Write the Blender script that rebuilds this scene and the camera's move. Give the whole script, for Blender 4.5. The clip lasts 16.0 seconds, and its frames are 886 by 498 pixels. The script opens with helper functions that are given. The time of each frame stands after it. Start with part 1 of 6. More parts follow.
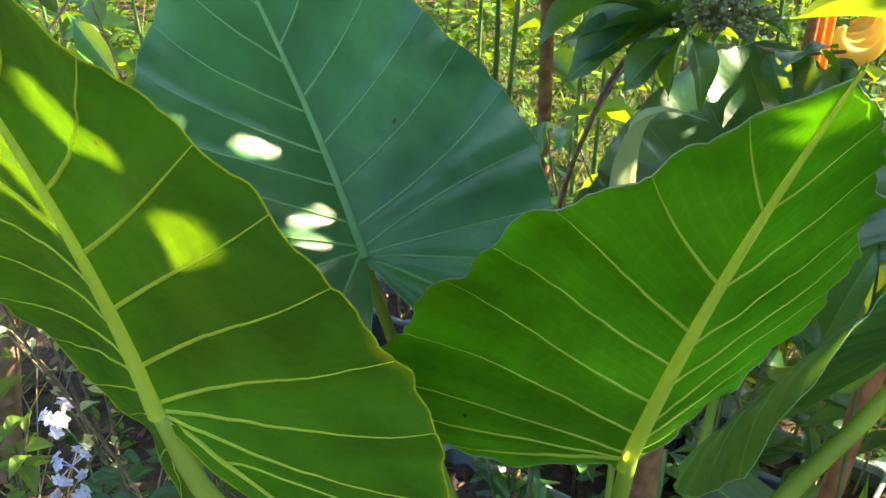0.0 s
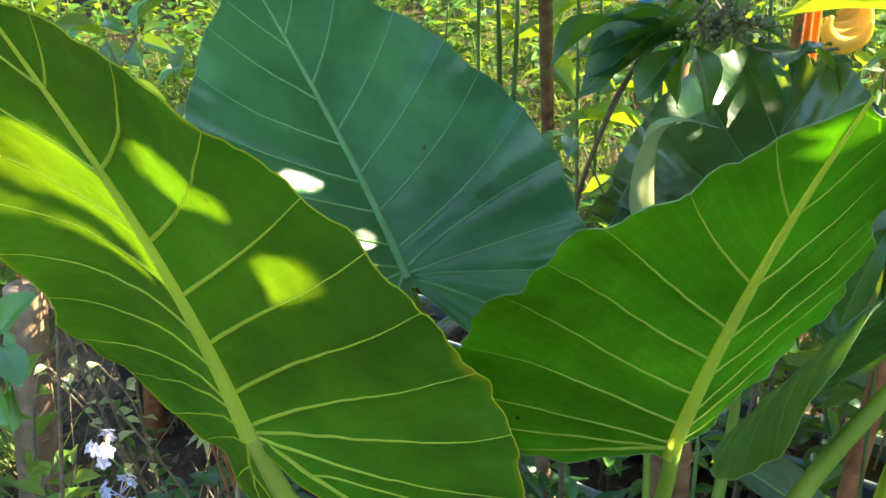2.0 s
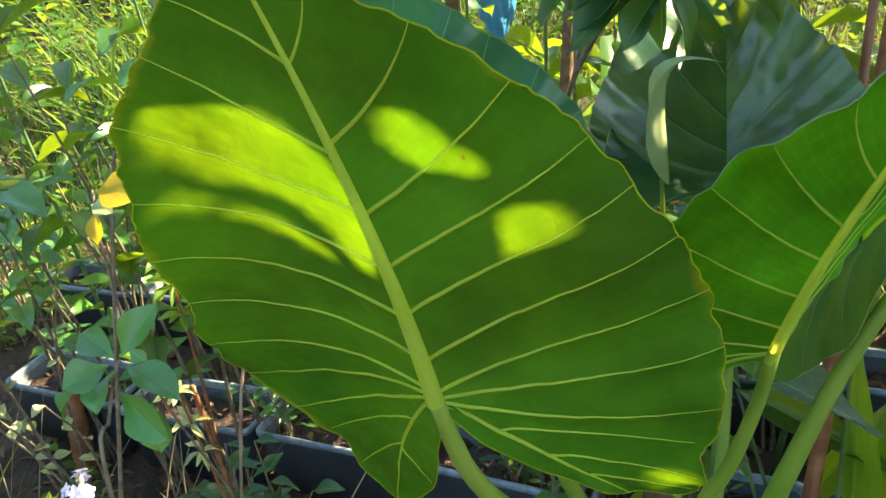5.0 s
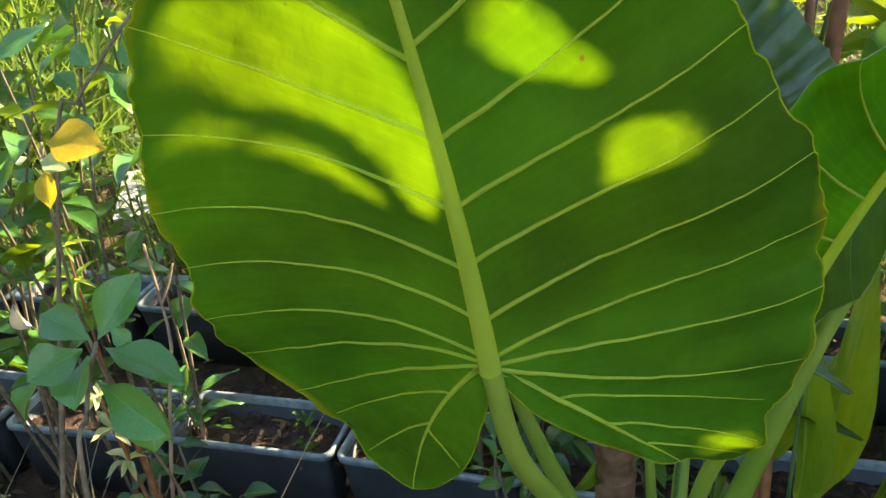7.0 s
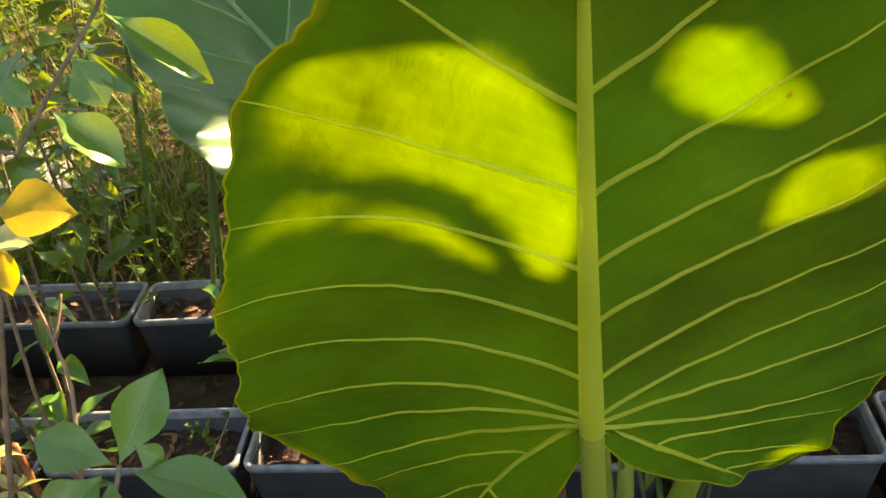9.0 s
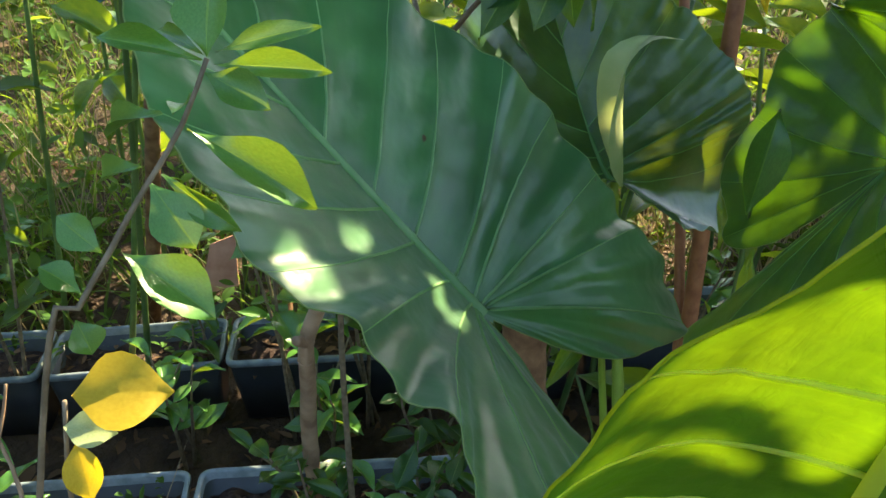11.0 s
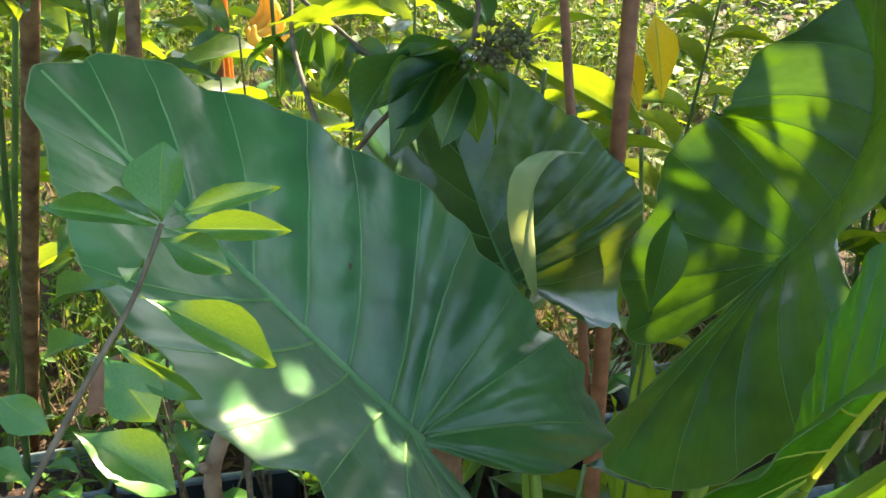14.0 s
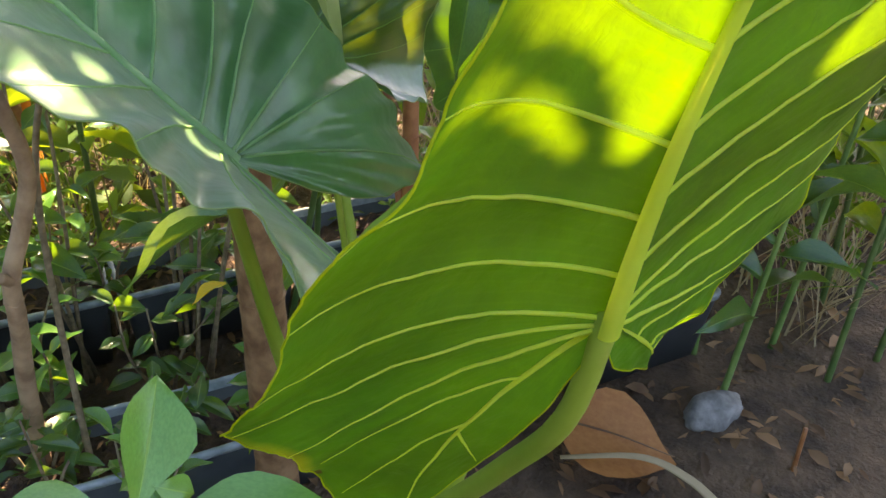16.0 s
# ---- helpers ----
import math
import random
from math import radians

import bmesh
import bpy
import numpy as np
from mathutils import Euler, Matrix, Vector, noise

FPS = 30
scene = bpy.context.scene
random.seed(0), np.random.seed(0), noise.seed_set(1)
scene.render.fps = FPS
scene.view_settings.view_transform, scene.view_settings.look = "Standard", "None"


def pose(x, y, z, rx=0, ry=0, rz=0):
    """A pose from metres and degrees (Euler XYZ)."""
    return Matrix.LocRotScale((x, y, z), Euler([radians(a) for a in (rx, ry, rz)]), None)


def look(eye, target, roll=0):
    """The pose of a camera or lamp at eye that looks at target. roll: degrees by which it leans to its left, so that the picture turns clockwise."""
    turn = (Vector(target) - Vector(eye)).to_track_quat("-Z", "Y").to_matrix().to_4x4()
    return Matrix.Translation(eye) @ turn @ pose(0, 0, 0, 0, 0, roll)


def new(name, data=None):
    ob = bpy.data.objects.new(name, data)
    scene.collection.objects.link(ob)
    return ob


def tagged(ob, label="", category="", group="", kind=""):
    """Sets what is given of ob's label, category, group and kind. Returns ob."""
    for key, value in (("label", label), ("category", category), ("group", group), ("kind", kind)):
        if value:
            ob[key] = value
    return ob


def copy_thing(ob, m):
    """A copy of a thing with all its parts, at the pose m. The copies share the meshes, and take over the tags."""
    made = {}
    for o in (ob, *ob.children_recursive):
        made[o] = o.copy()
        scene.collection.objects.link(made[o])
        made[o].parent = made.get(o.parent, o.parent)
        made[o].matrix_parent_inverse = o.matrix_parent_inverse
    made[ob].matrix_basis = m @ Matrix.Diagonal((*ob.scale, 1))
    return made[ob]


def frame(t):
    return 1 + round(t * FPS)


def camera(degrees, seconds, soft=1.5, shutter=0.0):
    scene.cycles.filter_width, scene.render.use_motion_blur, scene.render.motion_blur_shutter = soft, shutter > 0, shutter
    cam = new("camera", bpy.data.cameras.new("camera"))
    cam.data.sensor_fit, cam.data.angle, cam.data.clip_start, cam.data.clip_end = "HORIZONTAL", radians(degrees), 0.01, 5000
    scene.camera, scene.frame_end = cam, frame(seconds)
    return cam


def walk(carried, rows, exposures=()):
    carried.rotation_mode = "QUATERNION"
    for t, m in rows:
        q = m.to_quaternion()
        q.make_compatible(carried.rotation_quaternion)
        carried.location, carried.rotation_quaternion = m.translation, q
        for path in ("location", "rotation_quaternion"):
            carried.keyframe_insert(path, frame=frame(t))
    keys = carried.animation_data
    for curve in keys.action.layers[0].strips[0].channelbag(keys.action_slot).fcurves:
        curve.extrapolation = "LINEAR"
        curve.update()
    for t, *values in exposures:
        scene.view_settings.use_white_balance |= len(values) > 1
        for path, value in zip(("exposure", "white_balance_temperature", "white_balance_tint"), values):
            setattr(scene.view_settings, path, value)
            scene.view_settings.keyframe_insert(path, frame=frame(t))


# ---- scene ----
cam = camera(52.2, 16.0)
PATH = [
    (0, (0.019, -0.009, 1.62), (-0.028, 1.804, 0.778), 0.3),
    (0.5, (0.005, -0.015, 1.635), (-0.059, 1.809, 0.818), 0.6),
    (1, (-0.005, -0.024, 1.645), (-0.084, 1.801, 0.829), 0.1),
    (1.5, (-0.012, -0.035, 1.654), (-0.108, 1.791, 0.844), -1.6),
    (2, (-0.022, -0.063, 1.658), (-0.065, 1.757, 0.829), -3.6),
    (2.5, (-0.072, -0.097, 1.673), (0.058, 1.73, 0.869), -4.1),
    (3, (-0.13, -0.112, 1.664), (0.072, 1.707, 0.858), -3.9),
    (3.5, (-0.185, -0.112, 1.664), (0.075, 1.684, 0.823), -4.0),
    (4, (-0.188, -0.098, 1.658), (0.068, 1.677, 0.774), -5.2),
    (4.5, (-0.206, -0.086, 1.655), (0.033, 1.67, 0.729), -8.0),
    (4.7, (-0.234, -0.076, 1.661), (0.038, 1.694, 0.771), -7.8),
    (6.8, (-0.375, 0.035, 1.618), (0.153, 1.755, 0.746), -6.8),
    (7, (-0.379, 0.049, 1.598), (0.205, 1.728, 0.681), -5.5),
    (7.5, (-0.408, 0.095, 1.58), (0.302, 1.679, 0.586), -5.1),
    (8, (-0.442, 0.143, 1.601), (0.349, 1.675, 0.588), -7.4),
    (8.5, (-0.447, 0.178, 1.607), (0.371, 1.682, 0.574), -5.1),
    (9, (-0.466, 0.216, 1.621), (0.43, 1.67, 0.58), -5.2),
    (9.5, (-0.483, 0.275, 1.627), (0.513, 1.656, 0.577), -3.4),
    (10, (-0.485, 0.319, 1.641), (0.523, 1.677, 0.573), -3.6),
    (10.2, (-0.49, 0.338, 1.643), (0.522, 1.69, 0.571), -3.2),
    (12.3, (-0.531, 0.449, 1.672), (0.74, 1.664, 0.718), -1.3),
    (12.5, (-0.53, 0.449, 1.676), (0.731, 1.694, 0.748), -1.6),
    (13, (-0.536, 0.45, 1.679), (0.679, 1.753, 0.77), -1.4),
    (13.5, (-0.526, 0.452, 1.681), (0.763, 1.71, 0.811), -0.5),
    (14, (-0.531, 0.446, 1.678), (0.835, 1.614, 0.801), -0.7),
    (14.5, (-0.543, 0.441, 1.647), (0.915, 1.453, 0.725), -0.7),
    (15, (-0.557, 0.425, 1.601), (0.936, 1.303, 0.601), 1.8),
    (15.5, (-0.575, 0.428, 1.579), (0.93, 1.217, 0.523), 3.3),
    (16, (-0.581, 0.423, 1.563), (0.9, 1.15, 0.433), 2.2),
]
walk(cam, [(t, look(eye, target, roll)) for t, eye, target, roll in PATH],
     [(0, 2.8, 6500, 10), (2.5, 2.77, 6250, 8), (4.5, 2.72, 6500, 10), (7.0, 2.48, 6800, 12), (7.5, 2.72, 7100, 13), (8.0, 2.68, 6900, 12), (9.0, 2.5, 9000, 27), (9.5, 2.5, 8500, 23), (10.0, 2.25, 7000, 12), (12.3, 2.5, 6600, 10), (14.0, 2.58, 6600, 11), (14.5, 2.83, 7900, 25), (15.0, 2.5, 8500, 26), (15.5, 2.4, 8000, 24), (16.0, 3.03, 7600, 22)])

# ---- light ----
SUN_AZ, SUN_EL = radians(11), radians(33)
SUN = Vector((math.cos(SUN_AZ) * math.cos(SUN_EL), math.sin(SUN_AZ) * math.cos(SUN_EL), math.sin(SUN_EL)))
world = bpy.data.worlds.new("sky")
scene.world = world
world.use_nodes = True
wn = world.node_tree
sky = wn.nodes.new("ShaderNodeTexSky")
sky.sky_type, sky.sun_disc = "NISHITA", False
sky.sun_elevation, sky.sun_rotation = SUN_EL, math.pi / 2 - SUN_AZ
wn.links.new(sky.outputs[0], wn.nodes["Background"].inputs[0])
wn.nodes["Background"].inputs[1].default_value = 0.10
lamp = bpy.data.lights.new("sun", "SUN")
lamp.energy, lamp.angle, lamp.color = 4.1, radians(0.5), (1.0, 0.84, 0.58)
sun = new("sun", lamp)
sun.matrix_world = look(SUN * 30, (0, 0, 0))

GROUND = 0.06


# ---- materials ----
def nodes_of(name):
    mat = bpy.data.materials.new(name)
    mat.use_nodes = True
    nt = mat.node_tree
    return mat, nt, nt.nodes["Principled BSDF"], nt.nodes["Material Output"]


def noise_mix(nt, a, b, scale, detail=4.0, low=0.35, high=0.65, rough=0.55, coord="Object"):
    """A colour that wanders between a and b."""
    tc = nt.nodes.new("ShaderNodeTexCoord")
    nz = nt.nodes.new("ShaderNodeTexNoise")
    nz.inputs["Scale"].default_value, nz.inputs["Detail"].default_value, nz.inputs["Roughness"].default_value = scale, detail, rough
    nt.links.new(tc.outputs[coord], nz.inputs["Vector"])
    ramp = nt.nodes.new("ShaderNodeValToRGB")
    ramp.color_ramp.elements[0].position, ramp.color_ramp.elements[1].position = low, high
    ramp.color_ramp.elements[0].color, ramp.color_ramp.elements[1].color = (*a, 1), (*b, 1)
    nt.links.new(nz.outputs["Fac"], ramp.inputs["Fac"])
    return ramp.outputs["Color"], nz.outputs["Fac"]


def blend(nt, fac, a, b, mode="MIX"):
    m = nt.nodes.new("ShaderNodeMix")
    m.data_type, m.blend_type = "RGBA", mode
    for sock, val in ((m.inputs[0], fac), (m.inputs[6], a), (m.inputs[7], b)):
        if isinstance(val, (int, float)):
            sock.default_value = val
        elif isinstance(val, tuple):
            sock.default_value = (*val, 1)
        else:
            nt.links.new(val, sock)
    return m.outputs[2]


def bumped(nt, bsdf, height, strength, distance):
    bp = nt.nodes.new("ShaderNodeBump")
    bp.inputs["Strength"].default_value, bp.inputs["Distance"].default_value = strength, distance
    nt.links.new(height, bp.inputs["Height"])
    nt.links.new(bp.outputs[0], bsdf.inputs["Normal"])
    return bp


def plain(name, a, b, scale=20.0, rough=0.6, bump=0.2, bump_scale=None, dist=0.002, spec=0.5, vary=0.0, metal=0.0, stretch=None):
    """An opaque surface: two tones, fine relief."""
    mat, nt, bsdf, out = nodes_of(name)
    col, fac = noise_mix(nt, a, b, scale)
    if vary:
        info = nt.nodes.new("ShaderNodeObjectInfo")
        hs = nt.nodes.new("ShaderNodeHueSaturation")
        mr = nt.nodes.new("ShaderNodeMapRange")
        mr.inputs[3].default_value, mr.inputs[4].default_value = 1 - vary, 1 + vary
        nt.links.new(info.outputs["Random"], mr.inputs[0])
        nt.links.new(mr.outputs[0], hs.inputs["Value"])
        nt.links.new(col, hs.inputs["Color"])
        col = hs.outputs[0]
    nt.links.new(col, bsdf.inputs["Base Color"])
    bsdf.inputs["Roughness"].default_value, bsdf.inputs["Specular IOR Level"].default_value = rough, spec
    bsdf.inputs["Metallic"].default_value = metal
    _, fine = noise_mix(nt, a, b, bump_scale or scale * 6)
    if stretch:
        mp = nt.nodes.new("ShaderNodeMapping")
        mp.inputs["Scale"].default_value = stretch
        tc = nt.nodes.new("ShaderNodeTexCoord")
        nt.links.new(tc.outputs["Object"], mp.inputs["Vector"])
        nt.links.new(mp.outputs[0], fine.node.inputs["Vector"])
    bumped(nt, bsdf, fine, bump, dist)
    return mat


def leafy(name, a, b, thin_a, thin_b, pass_light=0.45, rough=0.4, scale=14.0, spec=0.5, vary=0.12, bump=0.15, bump_scale=220.0, island=False, coat=0.0, blade=None, ribbing=0.12, sheen=0.0):
    """A leaf: a waxy skin over tissue that lets light through."""
    mat, nt, bsdf, out = nodes_of(name)
    col, fac = noise_mix(nt, a, b, scale, 5)
    through_col, _ = noise_mix(nt, thin_a, thin_b, scale * 0.7, 5)
    if vary:
        src = nt.nodes.new("ShaderNodeNewGeometry").outputs["Random Per Island"] if island else nt.nodes.new("ShaderNodeObjectInfo").outputs["Random"]
        mr = nt.nodes.new("ShaderNodeMapRange")
        mr.inputs[3].default_value, mr.inputs[4].default_value = 1 - vary, 1 + vary
        nt.links.new(src, mr.inputs[0])
        pair = []
        for c in (col, through_col):
            hs = nt.nodes.new("ShaderNodeHueSaturation")
            nt.links.new(mr.outputs[0], hs.inputs["Value"])
            nt.links.new(c, hs.inputs["Color"])
            pair.append(hs.outputs[0])
        col, through_col = pair
    lanes = None
    if blade:
        # broad uneven blotches, darker and thicker tissue
        _, blotch = noise_mix(nt, a, b, 7, 3)
        br = nt.nodes.new("ShaderNodeMapRange")
        br.inputs[1].default_value, br.inputs[2].default_value, br.inputs[3].default_value, br.inputs[4].default_value = 0.38, 0.62, 0.74, 1.22
        nt.links.new(blotch, br.inputs[0])
        pair = []
        for c in (col, through_col):
            hs = nt.nodes.new("ShaderNodeHueSaturation")
            nt.links.new(br.outputs[0], hs.inputs["Value"])
            nt.links.new(c, hs.inputs["Color"])
            pair.append(hs.outputs[0])
        col, through_col = pair
        edge_at, lane_at = (nt.nodes.new("ShaderNodeAttribute") for _ in range(2))
        edge_at.attribute_name, lane_at.attribute_name = "edge", "lane"
        # yellowing towards the edge, uneven
        _, patch = noise_mix(nt, a, b, 9, 3)
        band = nt.nodes.new("ShaderNodeMath")
        band.operation, band.inputs[1].default_value = "MULTIPLY", 0.22
        nt.links.new(patch, band.inputs[0])
        far = nt.nodes.new("ShaderNodeMath")
        far.operation = "ADD"
        nt.links.new(edge_at.outputs["Fac"], far.inputs[0])
        nt.links.new(band.outputs[0], far.inputs[1])
        mr = nt.nodes.new("ShaderNodeMapRange")
        mr.inputs[1].default_value, mr.inputs[2].default_value, mr.inputs[4].default_value = 1.09, 1.17, blade[0]
        nt.links.new(far.outputs[0], mr.inputs[0])
        col = blend(nt, mr.outputs[0], col, blade[1])
        through_col = blend(nt, mr.outputs[0], through_col, blade[2])
        # a few brown specks
        _, speck = noise_mix(nt, a, b, 55, 1)
        sr = nt.nodes.new("ShaderNodeMapRange")
        sr.inputs[1].default_value, sr.inputs[2].default_value = 0.80, 0.83
        nt.links.new(speck, sr.inputs[0])
        col = blend(nt, sr.outputs[0], col, (0.12, 0.07, 0.02))
        through_col = blend(nt, sr.outputs[0], through_col, (0.10, 0.06, 0.01))
        # fine side veins between the strong ones
        wav = nt.nodes.new("ShaderNodeMath")
        wav.operation = "SINE"
        mul = nt.nodes.new("ShaderNodeMath")
        mul.operation, mul.inputs[1].default_value = "MULTIPLY_ADD", 31.4
        warp = noise_mix(nt, a, b, 30, 2)[1]
        wm = nt.nodes.new("ShaderNodeMath")
        wm.operation, wm.inputs[1].default_value = "MULTIPLY", 5.0
        nt.links.new(warp, wm.inputs[0])
        nt.links.new(lane_at.outputs["Fac"], mul.inputs[0])
        nt.links.new(wm.outputs[0], mul.inputs[2])
        nt.links.new(mul.outputs[0], wav.inputs[0])
        lr = nt.nodes.new("ShaderNodeMapRange")
        lr.inputs[1].default_value, lr.inputs[2].default_value, lr.inputs[3].default_value, lr.inputs[4].default_value = 0.5, 1.0, 1.0, 1.09
        nt.links.new(wav.outputs[0], lr.inputs[0])
        lanes = wav.outputs[0]
        # tissue drawn out in fine uneven streaks from vein to vein
        if ribbing > 0.1:
            across, along, at = (nt.nodes.new(k) for k in ("ShaderNodeMath", "ShaderNodeMath", "ShaderNodeCombineXYZ"))
            across.operation, across.inputs[1].default_value = "MULTIPLY", 2.2
            along.operation, along.inputs[1].default_value = "MULTIPLY_ADD", 18.0
            nt.links.new(lane_at.outputs["Fac"], across.inputs[0])
            nt.links.new(edge_at.outputs["Fac"], along.inputs[0])
            nt.links.new(wm.outputs[0], along.inputs[2])
            nt.links.new(across.outputs[0], at.inputs[0])
            nt.links.new(along.outputs[0], at.inputs[1])
            streak = nt.nodes.new("ShaderNodeTexNoise")
            streak.inputs["Scale"].default_value, streak.inputs["Detail"].default_value = 1.0, 4.0
            nt.links.new(at.outputs[0], streak.inputs["Vector"])
            st = nt.nodes.new("ShaderNodeMapRange")
            st.inputs[1].default_value, st.inputs[2].default_value, st.inputs[3].default_value, st.inputs[4].default_value = 0.30, 0.70, 0.92, 1.07
            nt.links.new(streak.outputs[0], st.inputs[0])
            hs = nt.nodes.new("ShaderNodeHueSaturation")
            nt.links.new(st.outputs[0], hs.inputs["Value"])
            nt.links.new(through_col, hs.inputs["Color"])
            through_col = hs.outputs[0]
        hs = nt.nodes.new("ShaderNodeHueSaturation")
        nt.links.new(lr.outputs[0], hs.inputs["Value"])
        nt.links.new(through_col, hs.inputs["Color"])
        through_col = hs.outputs[0]
    nt.links.new(col, bsdf.inputs["Base Color"])
    bsdf.inputs["Roughness"].default_value, bsdf.inputs["Specular IOR Level"].default_value = rough, spec
    bsdf.inputs["Coat Weight"].default_value, bsdf.inputs["Coat Roughness"].default_value = coat, 0.25
    bsdf.inputs["Sheen Weight"].default_value, bsdf.inputs["Sheen Roughness"].default_value = sheen, 0.4
    bsdf.inputs["Sheen Tint"].default_value = (0.95, 0.93, 0.92, 1)
    _, fine = noise_mix(nt, a, b, bump_scale, 2)
    if lanes:
        both = nt.nodes.new("ShaderNodeMath")
        both.operation, both.inputs[1].default_value = "MULTIPLY_ADD", ribbing
        nt.links.new(lanes, both.inputs[0])
        nt.links.new(fine, both.inputs[2])
        fine = both.outputs[0]
    bp = bumped(nt, bsdf, fine, bump, 0.001)
    if blade:
        # crinkles between the veins
        crinkle = nt.nodes.new("ShaderNodeBump")
        crinkle.inputs["Strength"].default_value, crinkle.inputs["Distance"].default_value = 0.55, 0.011 if ribbing > 0.1 else 0.005
        nt.links.new(noise_mix(nt, a, b, 26, 2)[1], crinkle.inputs["Height"])
        last = crinkle
        if ribbing > 0.1:
            last = nt.nodes.new("ShaderNodeBump")
            last.inputs["Strength"].default_value, last.inputs["Distance"].default_value = 0.3, 0.002
            nt.links.new(streak.outputs[0], last.inputs["Height"])
            nt.links.new(crinkle.outputs[0], last.inputs["Normal"])
        nt.links.new(last.outputs[0], bp.inputs["Normal"])
    tl = nt.nodes.new("ShaderNodeBsdfTranslucent")
    nt.links.new(through_col, tl.inputs["Color"])
    nt.links.new(bp.outputs[0], tl.inputs["Normal"])
    mx = nt.nodes.new("ShaderNodeMixShader")
    mx.inputs[0].default_value = pass_light
    nt.links.new(bsdf.outputs[0], mx.inputs[1])
    nt.links.new(tl.outputs[0], mx.inputs[2])
    nt.links.new(mx.outputs[0], out.inputs["Surface"])
    return mat


YELLOWING = ((0.46, 0.41, 0.02), (0.70, 0.58, 0.008))
M_UNDER = leafy("leaf_underside", (0.034, 0.182, 0.006), (0.064, 0.256, 0.010), (0.084, 0.185, 0.001), (0.156, 0.258, 0.002), 0.52, 0.42, 9, vary=0, spec=0.5, bump=0.35, coat=0.12, blade=(0.9, *YELLOWING))
M_UNDER_THICK = leafy("leaf_underside_thick", (0.062, 0.250, 0.006), (0.098, 0.320, 0.012), (0.28, 0.84, 0.002), (0.44, 0.94, 0.005), 0.55, 0.5, 9, vary=0, spec=0.3, bump=0.3, blade=(0.6, *YELLOWING))
M_SKIN = leafy("leaf_upper_skin", (0.012, 0.075, 0.026), (0.024, 0.11, 0.036), (0.58, 0.76, 0.05), (0.66, 0.80, 0.08), 0.40, 0.32, 9, vary=0, coat=0.25, bump=0.25, bump_scale=120, ribbing=0.05)
M_UPPER = leafy("leaf_upper_side", (0.042, 0.172, 0.046), (0.068, 0.230, 0.064), (0.2, 0.42, 0.02), (0.26, 0.5, 0.03), 0.13, 0.36, 9, vary=0, coat=0.32, bump=0.3, bump_scale=80, spec=0.65, blade=(0.35, (0.16, 0.26, 0.08), (0.4, 0.55, 0.03)), ribbing=0.1, sheen=0.5)
M_UPPER_DARK = leafy("leaf_upper_dark", (0.008, 0.055, 0.017), (0.017, 0.082, 0.024), (0.24, 0.60, 0.002), (0.34, 0.70, 0.004), 0.14, 0.34, 9, vary=0, coat=0.1, bump=0.3, bump_scale=120, spec=0.4, blade=(0.3, (0.2, 0.3, 0.04), (0.5, 0.6, 0.03)), ribbing=0.05)
M_UPPER_SHINY = leafy("leaf_upper_shiny", (0.016, 0.082, 0.024), (0.032, 0.122, 0.034), (0.46, 0.66, 0.005), (0.56, 0.74, 0.01), 0.13, 0.30, 9, vary=0, coat=0.5, bump=0.3, bump_scale=110, spec=0.7, blade=(0.3, (0.2, 0.3, 0.04), (0.5, 0.6, 0.03)), ribbing=0.05)
M_VEIN_PALE = leafy("vein_pale", (0.48, 0.70, 0.09), (0.57, 0.77, 0.13), (0.94, 0.93, 0.08), (0.96, 0.95, 0.12), 0.66, 0.5, 40, vary=0)
M_VEIN_GREEN = leafy("vein_green", (0.22, 0.46, 0.16), (0.32, 0.56, 0.22), (0.3, 0.5, 0.08), (0.35, 0.55, 0.1), 0.25, 0.45, 40, vary=0)
M_VEIN_DIM = leafy("vein_dim", (0.10, 0.27, 0.07), (0.15, 0.33, 0.10), (0.3, 0.5, 0.04), (0.35, 0.55, 0.06), 0.25, 0.45, 40, vary=0)
M_MARGIN = leafy("leaf_margin_yellow", (0.30, 0.40, 0.02), (0.40, 0.46, 0.04), (0.70, 0.78, 0.02), (0.78, 0.82, 0.04), 0.6, 0.6, 25, vary=0, spec=0.2)
M_MARGIN_PALE = leafy("leaf_margin_pale", (0.2, 0.33, 0.1), (0.3, 0.42, 0.16), (0.4, 0.5, 0.1), (0.4, 0.5, 0.1), 0.3, 0.5, 25, vary=0)
M_PETIOLE = leafy("petiole_green", (0.17, 0.29, 0.025), (0.27, 0.38, 0.05), (0.4, 0.55, 0.03), (0.46, 0.6, 0.05), 0.25, 0.45, 9, vary=0.1)
M_SHRUB = leafy("shrub_leaf", (0.066, 0.205, 0.030), (0.105, 0.275, 0.045), (0.26, 0.42, 0.01), (0.34, 0.48, 0.02), 0.20, 0.30, 30, coat=0.42)
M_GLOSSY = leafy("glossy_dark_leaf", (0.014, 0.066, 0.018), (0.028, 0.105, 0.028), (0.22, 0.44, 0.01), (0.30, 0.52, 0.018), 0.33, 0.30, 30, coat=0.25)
M_LANCE = leafy("ginger_leaf", (0.035, 0.125, 0.018), (0.065, 0.18, 0.026), (0.32, 0.46, 0.008), (0.44, 0.55, 0.016), 0.45, 0.36, 12, vary=0.3, coat=0.15)
M_YELLOW = leafy("yellow_leaf", (0.62, 0.42, 0.012), (0.74, 0.54, 0.03), (0.8, 0.55, 0.01), (0.85, 0.62, 0.02), 0.45, 0.5, 20)
